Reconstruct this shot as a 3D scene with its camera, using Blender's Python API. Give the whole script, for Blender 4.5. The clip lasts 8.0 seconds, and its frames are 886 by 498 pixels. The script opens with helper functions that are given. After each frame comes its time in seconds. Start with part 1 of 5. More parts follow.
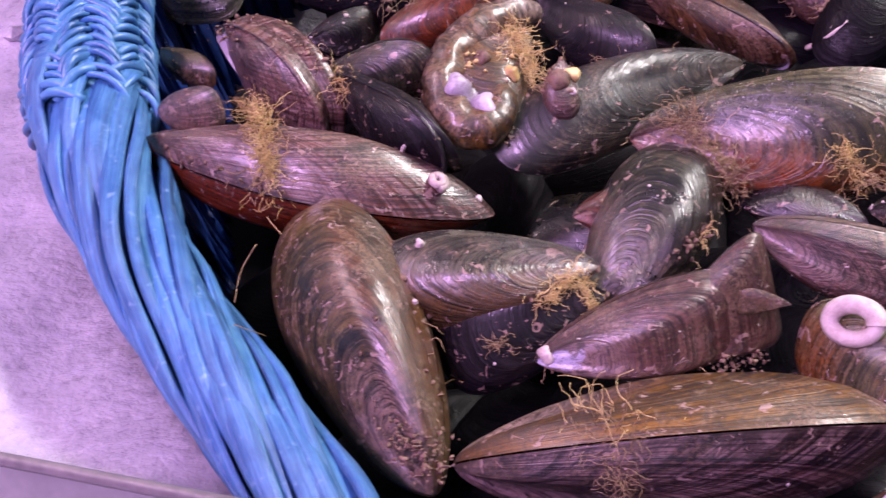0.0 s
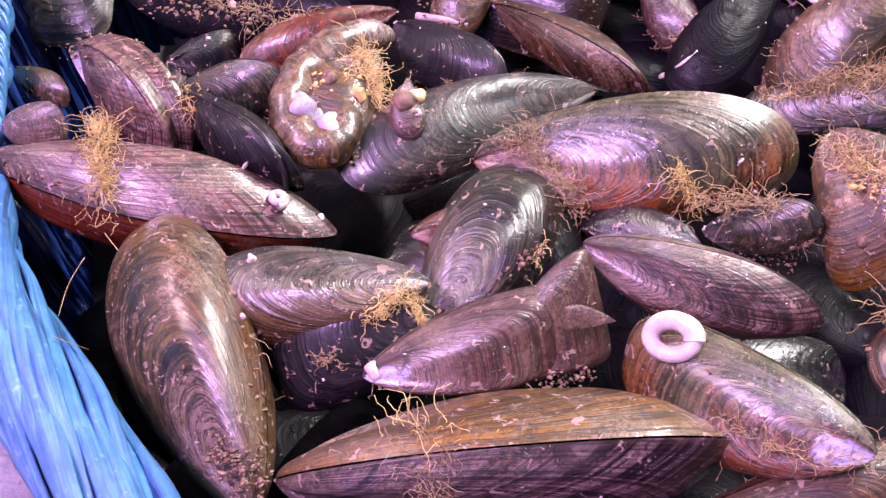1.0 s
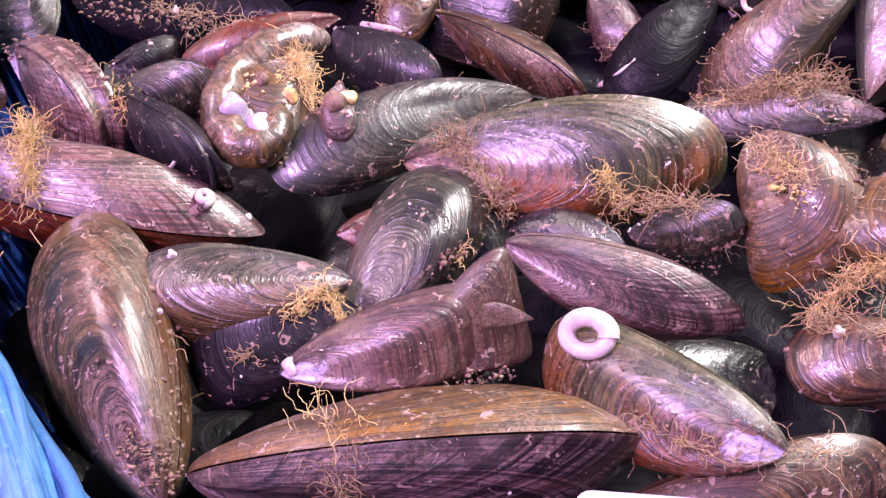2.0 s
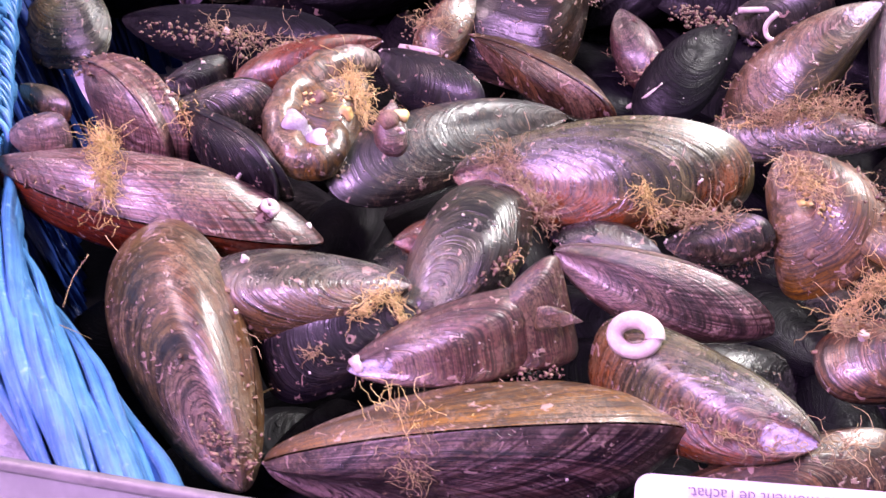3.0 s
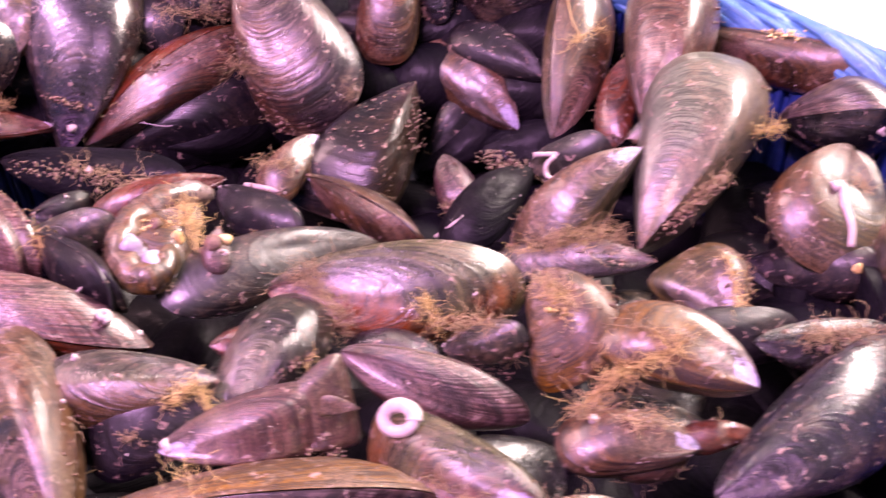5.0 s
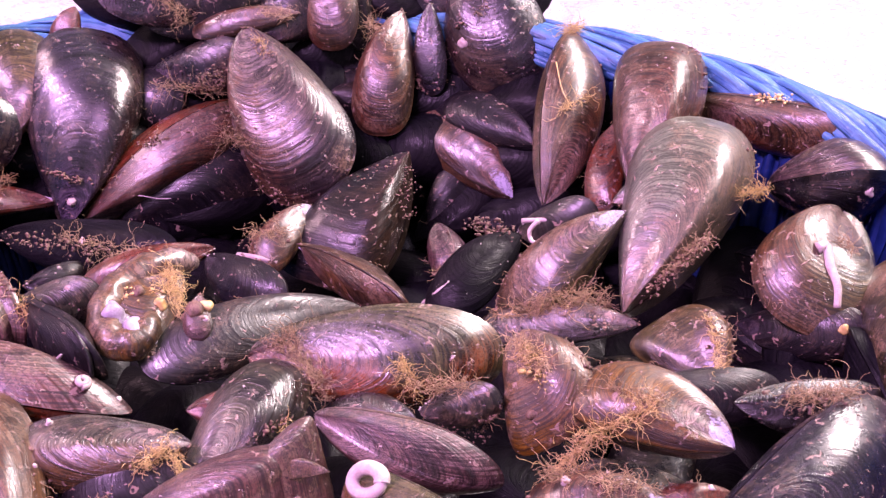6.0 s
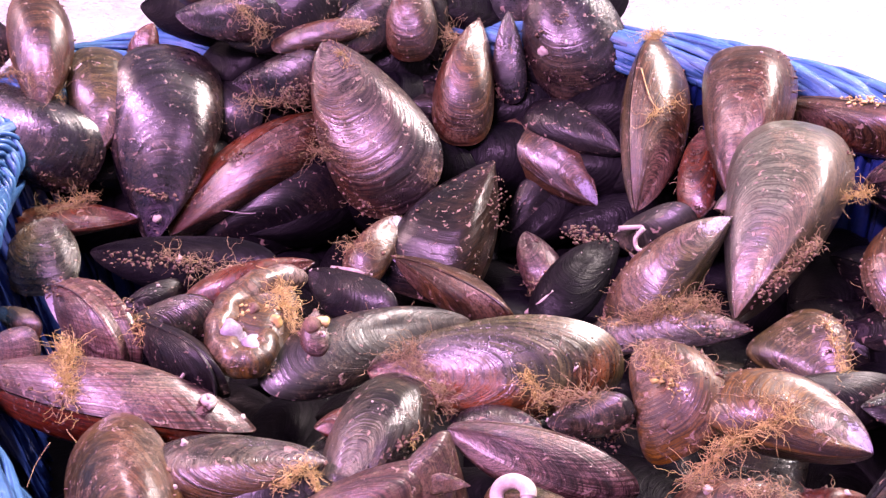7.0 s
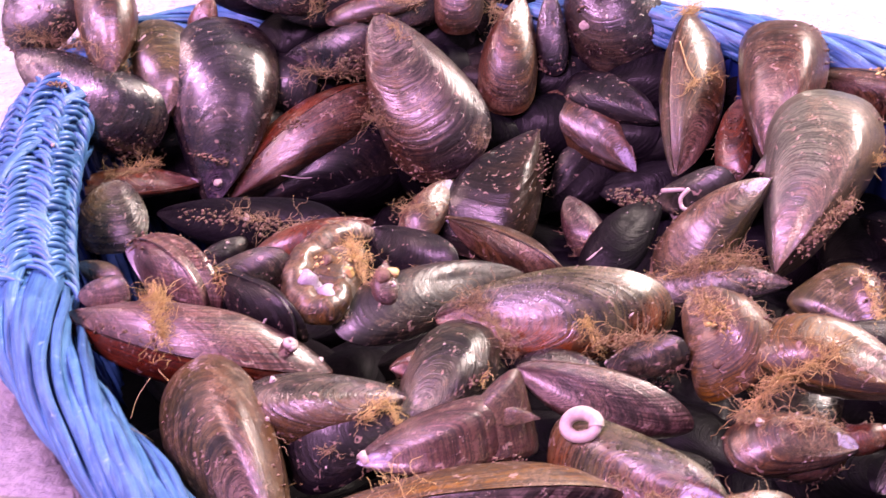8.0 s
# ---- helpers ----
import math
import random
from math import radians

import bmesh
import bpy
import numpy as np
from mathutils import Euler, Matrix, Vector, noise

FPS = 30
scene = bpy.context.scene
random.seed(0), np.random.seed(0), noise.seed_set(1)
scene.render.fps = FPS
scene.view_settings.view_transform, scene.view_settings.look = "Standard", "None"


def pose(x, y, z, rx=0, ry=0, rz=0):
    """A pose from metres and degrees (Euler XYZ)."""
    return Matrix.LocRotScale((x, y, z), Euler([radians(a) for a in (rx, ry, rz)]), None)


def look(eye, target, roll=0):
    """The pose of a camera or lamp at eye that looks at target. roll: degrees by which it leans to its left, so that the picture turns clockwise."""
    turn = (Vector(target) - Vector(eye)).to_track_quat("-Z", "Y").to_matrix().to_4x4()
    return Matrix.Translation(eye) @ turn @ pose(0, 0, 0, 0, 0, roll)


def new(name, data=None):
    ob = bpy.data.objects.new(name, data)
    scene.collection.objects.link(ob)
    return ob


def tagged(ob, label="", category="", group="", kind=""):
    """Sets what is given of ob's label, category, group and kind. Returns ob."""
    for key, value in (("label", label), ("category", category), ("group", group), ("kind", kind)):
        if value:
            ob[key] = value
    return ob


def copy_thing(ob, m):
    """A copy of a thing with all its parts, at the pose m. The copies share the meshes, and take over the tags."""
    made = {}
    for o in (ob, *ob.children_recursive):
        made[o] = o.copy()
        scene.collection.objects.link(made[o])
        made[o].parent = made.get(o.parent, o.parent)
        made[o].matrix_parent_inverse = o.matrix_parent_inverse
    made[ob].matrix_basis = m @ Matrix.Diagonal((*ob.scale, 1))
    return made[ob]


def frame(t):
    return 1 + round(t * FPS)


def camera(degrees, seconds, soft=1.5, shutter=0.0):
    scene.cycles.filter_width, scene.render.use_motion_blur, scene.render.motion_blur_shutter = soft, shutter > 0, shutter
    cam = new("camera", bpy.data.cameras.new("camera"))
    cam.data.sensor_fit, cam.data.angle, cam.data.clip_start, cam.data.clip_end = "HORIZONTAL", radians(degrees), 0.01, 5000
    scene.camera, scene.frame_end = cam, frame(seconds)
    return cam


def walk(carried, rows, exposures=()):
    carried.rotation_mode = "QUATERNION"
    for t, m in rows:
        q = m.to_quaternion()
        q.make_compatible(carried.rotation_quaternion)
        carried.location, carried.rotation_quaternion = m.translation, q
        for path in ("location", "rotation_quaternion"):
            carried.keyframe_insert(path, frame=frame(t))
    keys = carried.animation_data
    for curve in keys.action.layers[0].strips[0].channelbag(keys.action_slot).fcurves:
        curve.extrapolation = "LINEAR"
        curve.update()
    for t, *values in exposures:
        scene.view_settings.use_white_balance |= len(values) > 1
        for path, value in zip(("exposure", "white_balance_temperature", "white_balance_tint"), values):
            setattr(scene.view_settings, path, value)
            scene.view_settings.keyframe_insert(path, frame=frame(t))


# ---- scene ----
cam = camera(38.43, 8.0, soft=1.4, shutter=0.25)
PATH = [
    (0, (0.00209, -0.21115, 0.25008), (-0.03030, 0.00774, 0.04750), -6.18),
    (0.5, (0.01813, -0.21266, 0.24572), (-0.00437, 0.01078, 0.04680), -4.15),
    (1, (0.02676, -0.21438, 0.24289), (0.00818, 0.01299, 0.04806), -3.16),
    (1.5, (0.03763, -0.21550, 0.23669), (0.01985, 0.01441, 0.04479), -2.68),
    (1.7, (0.04320, -0.21544, 0.23536), (0.02592, 0.01563, 0.04482), -2.51),
    (2.8, (0.03387, -0.23630, 0.24034), (0.01896, -0.00094, 0.05492), -1.37),
    (3, (0.02530, -0.23865, 0.24781), (0.01397, -0.00284, 0.06270), -0.81),
    (3.5, (0.00048, -0.24004, 0.25447), (0.00004, -0.00329, 0.07022), 0.07),
    (4, (-0.01200, -0.24109, 0.25439), (-0.00741, -0.00187, 0.07342), 0.34),
    (4.5, (0.00152, -0.26256, 0.26549), (0.00429, -0.01554, 0.09526), 0.21),
    (5, (0.06714, -0.29155, 0.26995), (0.06903, -0.03474, 0.11488), 0.99),
    (5.2, (0.08853, -0.29829, 0.27046), (0.09048, -0.03850, 0.12046), 1.30),
    (6.3, (0.08752, -0.28887, 0.26012), (0.07547, -0.02221, 0.12320), -1.41),
    (6.5, (0.07790, -0.28417, 0.25752), (0.06669, -0.01788, 0.11982), -1.74),
    (7, (0.04926, -0.29453, 0.26893), (0.04184, -0.02808, 0.13126), -1.87),
    (7.5, (0.04176, -0.31237, 0.27599), (0.03893, -0.04530, 0.13939), -1.56),
    (8, (0.02594, -0.32566, 0.27261), (0.02020, -0.06036, 0.13267), -1.48),
]
walk(cam, [(t, look(eye, target, roll)) for t, eye, target, roll in PATH],
     exposures=[(0, -0.36, 6700, 5), (0.5, 0.16, 6750, 4), (1.0, 0.34, 6650, 3), (3.5, 0.4, 6620, 3), (4.5, 0.41, 6800, 3), (5.0, 0.49, 7750, 20), (6.5, 0.07, 6950, 23), (7.0, 0.27, 7400, 20), (7.5, 0.16, 8000, 28), (8.0, 0.15, 7900, 18)])

# ---- light ----
world = bpy.data.worlds.new("market_hall")
scene.world = world
world.use_nodes = True
world.node_tree.nodes["Background"].inputs[0].default_value = (0.62, 0.53, 0.8, 1)
world.node_tree.nodes["Background"].inputs[1].default_value = 0.6


def strip_lamp(name, eye, target, size, size_y, watts, colour):
    data = bpy.data.lights.new(name, "AREA")
    data.shape, data.size, data.size_y, data.energy, data.color = "RECTANGLE", size, size_y, watts, colour
    ob = new(name, data)
    ob.matrix_basis = look(eye, target)
    return ob


# tubes over the stall: neutral ones behind, violet ones over the front edge
strip_lamp("lamp_back", (1.1, 0.75, 1.4), (0.05, 0.08, 0.05), 1.1, 0.14, 86, (1.0, 0.91, 0.98))
strip_lamp("lamp_front", (-0.7, -0.85, 1.5), (0.02, 0.08, 0.05), 1.1, 0.14, 78, (0.78, 0.42, 1.0))
strip_lamp("lamp_side", (-1.3, 0.3, 1.45), (0.0, 0.08, 0.05), 0.8, 0.12, 22, (1.0, 0.66, 0.82))


# ---- materials ----
class Nodes:
    """Short hand for building a node tree."""

    def __init__(self, name):
        self.mat = bpy.data.materials.new(name)
        self.mat.use_nodes = True
        self.tree = self.mat.node_tree
        self.bsdf = self.tree.nodes["Principled BSDF"]

    def add(self, kind, **values):
        node = self.tree.nodes.new(kind)
        for key, value in values.items():
            setattr(node, key, value)
        return node

    def link(self, a, b):
        self.tree.links.new(a, b)

    def put(self, socket, value):
        if isinstance(value, bpy.types.NodeSocket):
            self.link(value, socket)
        elif isinstance(value, tuple) and len(value) == 3 and socket.type == "RGBA":
            socket.default_value = (*value, 1)
        else:
            socket.default_value = value

    def math(self, op, a, b=0.0, c=0.0):
        node = self.add("ShaderNodeMath", operation=op)
        for socket, value in zip(node.inputs, (a, b, c)):
            self.put(socket, value)
        return node.outputs[0]

    def vec(self, x, y, z):
        node = self.add("ShaderNodeCombineXYZ")
        for socket, value in zip(node.inputs, (x, y, z)):
            self.put(socket, value)
        return node.outputs[0]

    def noise(self, vector, scale, detail=3.0, rough=0.55, distortion=0.0):
        node = self.add("ShaderNodeTexNoise")
        self.link(vector, node.inputs["Vector"])
        for key, value in (("Scale", scale), ("Detail", detail), ("Roughness", rough), ("Distortion", distortion)):
            node.inputs[key].default_value = value
        return node.outputs[0]

    def ramp(self, fac, low, high):
        node = self.add("ShaderNodeMapRange", interpolation_type="SMOOTHSTEP")
        self.put(node.inputs[0], fac)
        node.inputs[1].default_value, node.inputs[2].default_value = low, high
        return node.outputs[0]

    def mix(self, fac, a, b, blend="MIX"):
        node = self.add("ShaderNodeMix", data_type="RGBA", blend_type=blend)
        self.put(node.inputs[0], fac)
        self.put(node.inputs[6], a)
        self.put(node.inputs[7], b)
        return node.outputs[2]

    def bump(self, height, strength, distance):
        node = self.add("ShaderNodeBump")
        node.inputs["Strength"].default_value, node.inputs["Distance"].default_value = strength, distance
        self.link(height, node.inputs["Height"])
        self.link(node.outputs[0], self.bsdf.inputs["Normal"])
        self.link(node.outputs[0], self.bsdf.inputs["Coat Normal"])


def shell_material(name, dark, mid, belly, worn, wear=0.5, ring=0.5, gloss=0.3, stripe=0.0, pale=0.0, wet=1.0):
    """Wet mussel shell: growth bands along v of the UV map, rays along u, abraded umbo, silt film and scuffs."""
    n = Nodes(name)
    uv = n.add("ShaderNodeUVMap").outputs[0]
    sep = n.add("ShaderNodeSeparateXYZ")
    n.link(uv, sep.inputs[0])
    u, v = sep.outputs[0], sep.outputs[1]
    rand = n.add("ShaderNodeObjectInfo").outputs["Random"]
    place = n.add("ShaderNodeTexCoord").outputs["Object"]
    seed = n.math("MULTIPLY", rand, 37.0)
    shift = n.add("ShaderNodeVectorMath", operation="ADD")
    n.link(place, shift.inputs[0])
    n.link(n.vec(seed, rand, seed), shift.inputs[1])
    spot = shift.outputs[0]
    broad = n.noise(spot, 38.0, 4.0, 0.6, 0.6)
    other = n.noise(spot, 95.0, 6.0, 0.7, 1.2)
    crust = n.noise(spot, 210.0, 7.0, 0.78, 1.0)
    grain = n.noise(spot, 900.0, 4.0, 0.75)
    wobble = n.math("MULTIPLY", n.math("SUBTRACT", n.noise(spot, 60.0, 3.0), 0.5), 0.045)
    grow = n.math("ADD", v, wobble)
    bands = n.noise(n.vec(n.math("MULTIPLY", grow, 9.0), n.math("MULTIPLY", u, 1.2), seed), 1.0, 2.0, 0.6)
    rings = n.noise(n.vec(n.math("MULTIPLY", grow, 42.0), n.math("MULTIPLY", u, 2.0), seed), 1.0, 2.5, 0.65)
    fine = n.noise(n.vec(n.math("MULTIPLY", grow, 150.0), n.math("MULTIPLY", u, 7.0), seed), 1.0, 2.0, 0.6)
    rays = n.noise(n.vec(n.math("MULTIPLY", v, 2.2), n.math("MULTIPLY", u, 110.0), seed), 1.0, 4.0, 0.7)
    # horny skin, darker and lighter in bands and blotches
    tone = n.math("ADD", n.math("MULTIPLY", bands, 0.4), n.math("MULTIPLY", other, 0.38))
    tone = n.math("ADD", tone, n.math("MULTIPLY", rings, 0.22))
    base = n.mix(n.ramp(tone, 0.4, 0.62), dark, mid)
    side = n.ramp(n.math("ADD", u, n.math("MULTIPLY", n.math("SUBTRACT", broad, 0.5), 0.5)), 0.44, 0.64)
    base = n.mix(n.math("MULTIPLY", side, 0.85), base, belly)
    if stripe:
        base = n.mix(n.math("MULTIPLY", n.ramp(rays, 0.44, 0.62), stripe), base, worn)
        base = n.mix(n.math("MULTIPLY", n.ramp(rays, 0.46, 0.36), stripe), base, tuple(0.45 * c for c in dark))
    # skin rubbed off towards the umbo, with a torn border
    young = n.math("ADD", n.math("MULTIPLY", n.ramp(v, 0.8, 0.0), 0.42), n.math("MULTIPLY", other, 0.45))
    young = n.math("ADD", young, n.math("MULTIPLY", broad, 0.3))
    base = n.mix(n.math("MULTIPLY", n.ramp(young, 0.66 - 0.2 * wear, 0.76 - 0.16 * wear), 0.7), base, worn)
    # dark blotches left of the skin
    base = n.mix(n.math("MULTIPLY", n.ramp(other, 0.52, 0.62), 0.7), base, tuple(0.5 * c for c in dark))
    # dried silt in patches, in the grooves first
    silt = n.math("ADD", n.math("MULTIPLY", crust, 0.62), n.math("MULTIPLY", broad, 0.38))
    silt = n.math("ADD", silt, n.math("MULTIPLY", n.math("SUBTRACT", rings, 0.5), 0.25))
    film = n.math("MULTIPLY", n.ramp(silt, 0.5, 0.6), min(0.7, 1.1 * wear))
    base = n.mix(film, base, n.mix(n.ramp(grain, 0.42, 0.6), (0.17, 0.115, 0.06), (0.05, 0.03, 0.017)))
    base = n.mix(n.math("MULTIPLY", n.ramp(rings, 0.5, 0.38), 0.4 + 0.35 * ring), base, tuple(0.35 * c for c in dark))
    base = n.mix(n.math("MULTIPLY", n.ramp(fine, 0.5, 0.57), 0.75), base, tuple(0.35 * c for c in dark))
    if pale:
        edge = n.math("ADD", v, n.math("MULTIPLY", n.math("SUBTRACT", crust, 0.5), 0.5))
        base = n.mix(n.ramp(edge, pale, pale - 0.05), base, (0.36, 0.33, 0.46))
    base = n.mix(n.math("MULTIPLY", n.ramp(grain, 0.52, 0.6), 0.55), base, tuple(0.3 * c for c in dark))
    fleck = n.noise(spot, 340.0, 3.0, 0.6, 0.8)
    base = n.mix(n.math("MULTIPLY", n.ramp(fleck, 0.63, 0.67), 0.8 if wear > 0.05 else 0.0), base, (0.3, 0.2, 0.165))
    # gritty speckle of tan silt, thick in some patches and gone in others
    speck = n.math("ADD", n.math("MULTIPLY", n.noise(spot, 1300.0, 3.0, 0.7), 0.75), n.math("MULTIPLY", broad, 0.25))
    speck = n.math("MULTIPLY", n.ramp(speck, 0.52, 0.58), min(0.6, 0.9 * wear) if wear > 0.05 else 0.0)
    speck = n.math("MULTIPLY", speck, n.ramp(n.math("ADD", n.math("MULTIPLY", broad, 0.5), n.math("MULTIPLY", crust, 0.5)), 0.5, 0.58))
    base = n.mix(speck, base, (0.2, 0.13, 0.075))
    n.link(base, n.bsdf.inputs["Base Color"])
    rough = n.math("ADD", n.math("MULTIPLY", grain, 0.16), n.math("MULTIPLY", other, 0.2))
    rough = n.math("ADD", rough, gloss - 0.16)
    n.link(n.math("ADD", rough, n.math("MULTIPLY", film, 0.25)), n.bsdf.inputs["Roughness"])
    n.bsdf.inputs["Specular IOR Level"].default_value = 0.6 * wet
    # the water film: beads and runs, thinner where the silt is dry
    water = n.math("MULTIPLY", n.ramp(other, 0.64, 0.46), 0.62 * wet)
    n.link(n.math("MULTIPLY", water, n.math("SUBTRACT", 1.0, n.math("MULTIPLY", film, 0.7))), n.bsdf.inputs["Coat Weight"])
    n.link(n.math("ADD", n.math("MULTIPLY", broad, 0.22), 0.08), n.bsdf.inputs["Coat Roughness"])
    n.bsdf.inputs["Coat IOR"].default_value = 1.55
    height = n.math("ADD", n.math("MULTIPLY", rings, 0.7 * ring + 0.08), n.math("MULTIPLY", fine, 0.12 + 0.08 * ring))
    height = n.math("ADD", height, n.math("MULTIPLY", rays, 0.03 + 0.3 * stripe))
    height = n.math("ADD", height, n.math("ADD", n.math("MULTIPLY", grain, 0.04), n.math("ADD", n.math("MULTIPLY", speck, 0.09), n.math("MULTIPLY", n.ramp(fleck, 0.6, 0.67), 0.2))))
    height = n.math("ADD", height, n.math("MULTIPLY", crust, 0.07))
    height = n.math("ADD", height, n.math("MULTIPLY", other, 0.16))
    n.bump(height, 0.85, 0.0009)
    drops = n.math("ADD", n.math("MULTIPLY", rings, 0.45 * ring + 0.06), n.math("MULTIPLY", n.noise(spot, 300.0, 3.0, 0.6), 0.42))
    drops = n.math("ADD", drops, n.math("MULTIPLY", fine, 0.05))
    film_bump = n.add("ShaderNodeBump")
    film_bump.inputs["Strength"].default_value, film_bump.inputs["Distance"].default_value = 0.8, 0.0009
    n.link(drops, film_bump.inputs["Height"])
    n.link(film_bump.outputs[0], n.bsdf.inputs["Coat Normal"])
    return n.mat


SHELL_LOOKS = {
    "black": ("shell_black", (0.0025, 0.0025, 0.004), (0.0136, 0.0124, 0.0149), (0.0098, 0.007, 0.0084), (0.0648, 0.0504, 0.0648), 0.15, 0.45, 0.26),
    # black shell darkened and dulled further, so its colour carries the gaps' shade
    "deep": ("shell_black_shaded", (0.004, 0.0035, 0.006), (0.011, 0.009, 0.013), (0.009, 0.007, 0.009), (0.016, 0.013, 0.016), 0.0, 0.5, 0.5, 0.0, 0.0, 0.1),
    "jet": ("shell_jet", (0.005, 0.004, 0.006), (0.016, 0.013, 0.018), (0.012, 0.009, 0.011), (0.05, 0.04, 0.05), 0.08, 0.4, 0.36, 0.0, 0.0, 0.45),
    "wedge": ("shell_wedge", (0.003, 0.003, 0.004), (0.014, 0.011, 0.014), (0.03, 0.016, 0.008), (0.05, 0.038, 0.045), 0.06, 0.35, 0.3, 0.0, 0.0, 0.5),
    "moss": ("shell_moss", (0.008, 0.008, 0.007), (0.045, 0.043, 0.03), (0.008, 0.006, 0.007), (0.1, 0.088, 0.07), 0.25, 0.3, 0.36),
    "dusk": ("shell_dusk", (0.0045, 0.0036, 0.0063), (0.0297, 0.0243, 0.0369), (0.0351, 0.0189, 0.0153), (0.1089, 0.0774, 0.1179), 0.2, 0.4, 0.26),
    "brown": ("shell_brown", (0.014, 0.006, 0.003), (0.15, 0.068, 0.022), (0.1, 0.026, 0.01), (0.2, 0.11, 0.085), 0.5, 0.3, 0.32, 0.2),
    "red": ("shell_red", (0.034, 0.005, 0.003), (0.185, 0.031, 0.003), (0.147, 0.022, 0.004), (0.218, 0.088, 0.068), 0.3, 0.25, 0.28, 0.15),
    "olive": ("shell_olive", (0.014, 0.011, 0.005), (0.125, 0.092, 0.028), (0.121, 0.051, 0.021), (0.184, 0.124, 0.105), 0.6, 0.25, 0.3),
    "green": ("shell_green", (0.005, 0.005, 0.004), (0.047, 0.048, 0.022), (0.017, 0.012, 0.010), (0.106, 0.086, 0.086), 0.35, 0.7, 0.28),
    "greygreen": ("shell_grey_green", (0.06, 0.068, 0.045), (0.165, 0.18, 0.12), (0.13, 0.085, 0.05), (0.2, 0.11, 0.075), 0.45, 0.12, 0.34),
    "silver": ("shell_silver", (0.015, 0.015, 0.011), (0.147, 0.142, 0.092), (0.120, 0.060, 0.019), (0.197, 0.157, 0.147), 0.35, 1.0, 0.26),
    "ambergreen": ("shell_amber_green", (0.015, 0.015, 0.007), (0.121, 0.110, 0.043), (0.252, 0.050, 0.003), (0.258, 0.128, 0.108), 0.35, 0.55, 0.26),
    "amber": ("shell_amber", (0.028, 0.012, 0.003), (0.187, 0.082, 0.004), (0.122, 0.050, 0.014), (0.281, 0.211, 0.191), 0.6, 0.35, 0.44),
    "violet": ("shell_violet", (0.016, 0.007, 0.008), (0.165, 0.08, 0.07), (0.095, 0.026, 0.012), (0.26, 0.17, 0.16), 0.45, 0.25, 0.3, 0.7),
    "purple": ("shell_purple", (0.027, 0.011, 0.011), (0.145, 0.058, 0.047), (0.110, 0.039, 0.032), (0.241, 0.162, 0.162), 0.5, 0.4, 0.32, 0.2),
    "rings": ("shell_ringed", (0.0213, 0.0139, 0.0156), (0.1263, 0.0812, 0.0722), (0.1074, 0.0435, 0.0189), (0.1952, 0.146, 0.1615), 0.5, 0.85, 0.28),
}
SHELLS = {}


def shell(look_name):
    """The shell material of a look; a star after its name gives it a pale, worn umbo."""
    if look_name not in SHELLS:
        row = SHELL_LOOKS[look_name.rstrip("*")]
        SHELLS[look_name] = shell_material(*row, pale=0.2) if look_name.endswith("*") else shell_material(*row)
    return SHELLS[look_name]


COLOURS = {
    "moss": "dull mossy grey",
    "deep": "shade-darkened black", "jet": "jet-black", "wedge": "black and amber-edged",
    "black": "glossy blue-black", "dusk": "dark violet-black", "brown": "reddish-brown", "red": "rust-red", "olive": "olive and brown",
    "green": "dark green-black ribbed", "greygreen": "pale grey-green", "silver": "silvery ridged", "ambergreen": "green and amber",
    "amber": "amber crusted", "violet": "streaked violet-brown", "purple": "worn purple", "rings": "ring-ridged mauve",
}


def plain_material(name, a, b, scale, rough, bump=0.3, distance=0.0005, sss=0.0, shine=0.5):
    n = Nodes(name)
    n.bsdf.inputs["Specular IOR Level"].default_value = shine
    place = n.add("ShaderNodeTexCoord").outputs["Object"]
    rand = n.add("ShaderNodeObjectInfo").outputs["Random"]
    big, small = n.noise(place, scale, 4.0, 0.6, 0.3), n.noise(place, scale * 6, 3.0, 0.65)
    tone = n.math("ADD", n.math("MULTIPLY", big, 0.6), n.math("MULTIPLY", small, 0.4))
    tone = n.math("ADD", tone, n.math("MULTIPLY", n.math("SUBTRACT", rand, 0.5), 0.2))
    n.link(n.mix(n.ramp(tone, 0.3, 0.7), a, b), n.bsdf.inputs["Base Color"])
    n.link(n.math("ADD", n.math("MULTIPLY", small, 0.3), rough - 0.15), n.bsdf.inputs["Roughness"])
    if sss:
        n.bsdf.inputs["Subsurface Weight"].default_value = sss
        n.bsdf.inputs["Subsurface Radius"].default_value = (0.004, 0.004, 0.005)
    n.bump(n.math("ADD", big, n.math("MULTIPLY", small, 0.5)), bump, distance)
    return n.mat


NACRE = plain_material("nacre", (0.3, 0.28, 0.36), (0.55, 0.5, 0.56), 60, 0.25, 0.15)
WORN = plain_material("worn_nacre_patch", (0.16, 0.12, 0.13), (0.42, 0.37, 0.46), 260, 0.35, 0.5)
CHALK = plain_material("chalk_white", (0.34, 0.26, 0.25), (0.55, 0.48, 0.45), 400, 0.5, 0.4)
GOLD_THREAD = plain_material("thread_gold", (0.36, 0.24, 0.08), (0.64, 0.48, 0.2), 200, 0.45)
BROWN_THREAD = plain_material("thread_brown", (0.19, 0.12, 0.06), (0.4, 0.28, 0.15), 200, 0.5)
CRUD = plain_material("grit", (0.06, 0.033, 0.022), (0.24, 0.145, 0.1), 500, 0.6, 0.6)


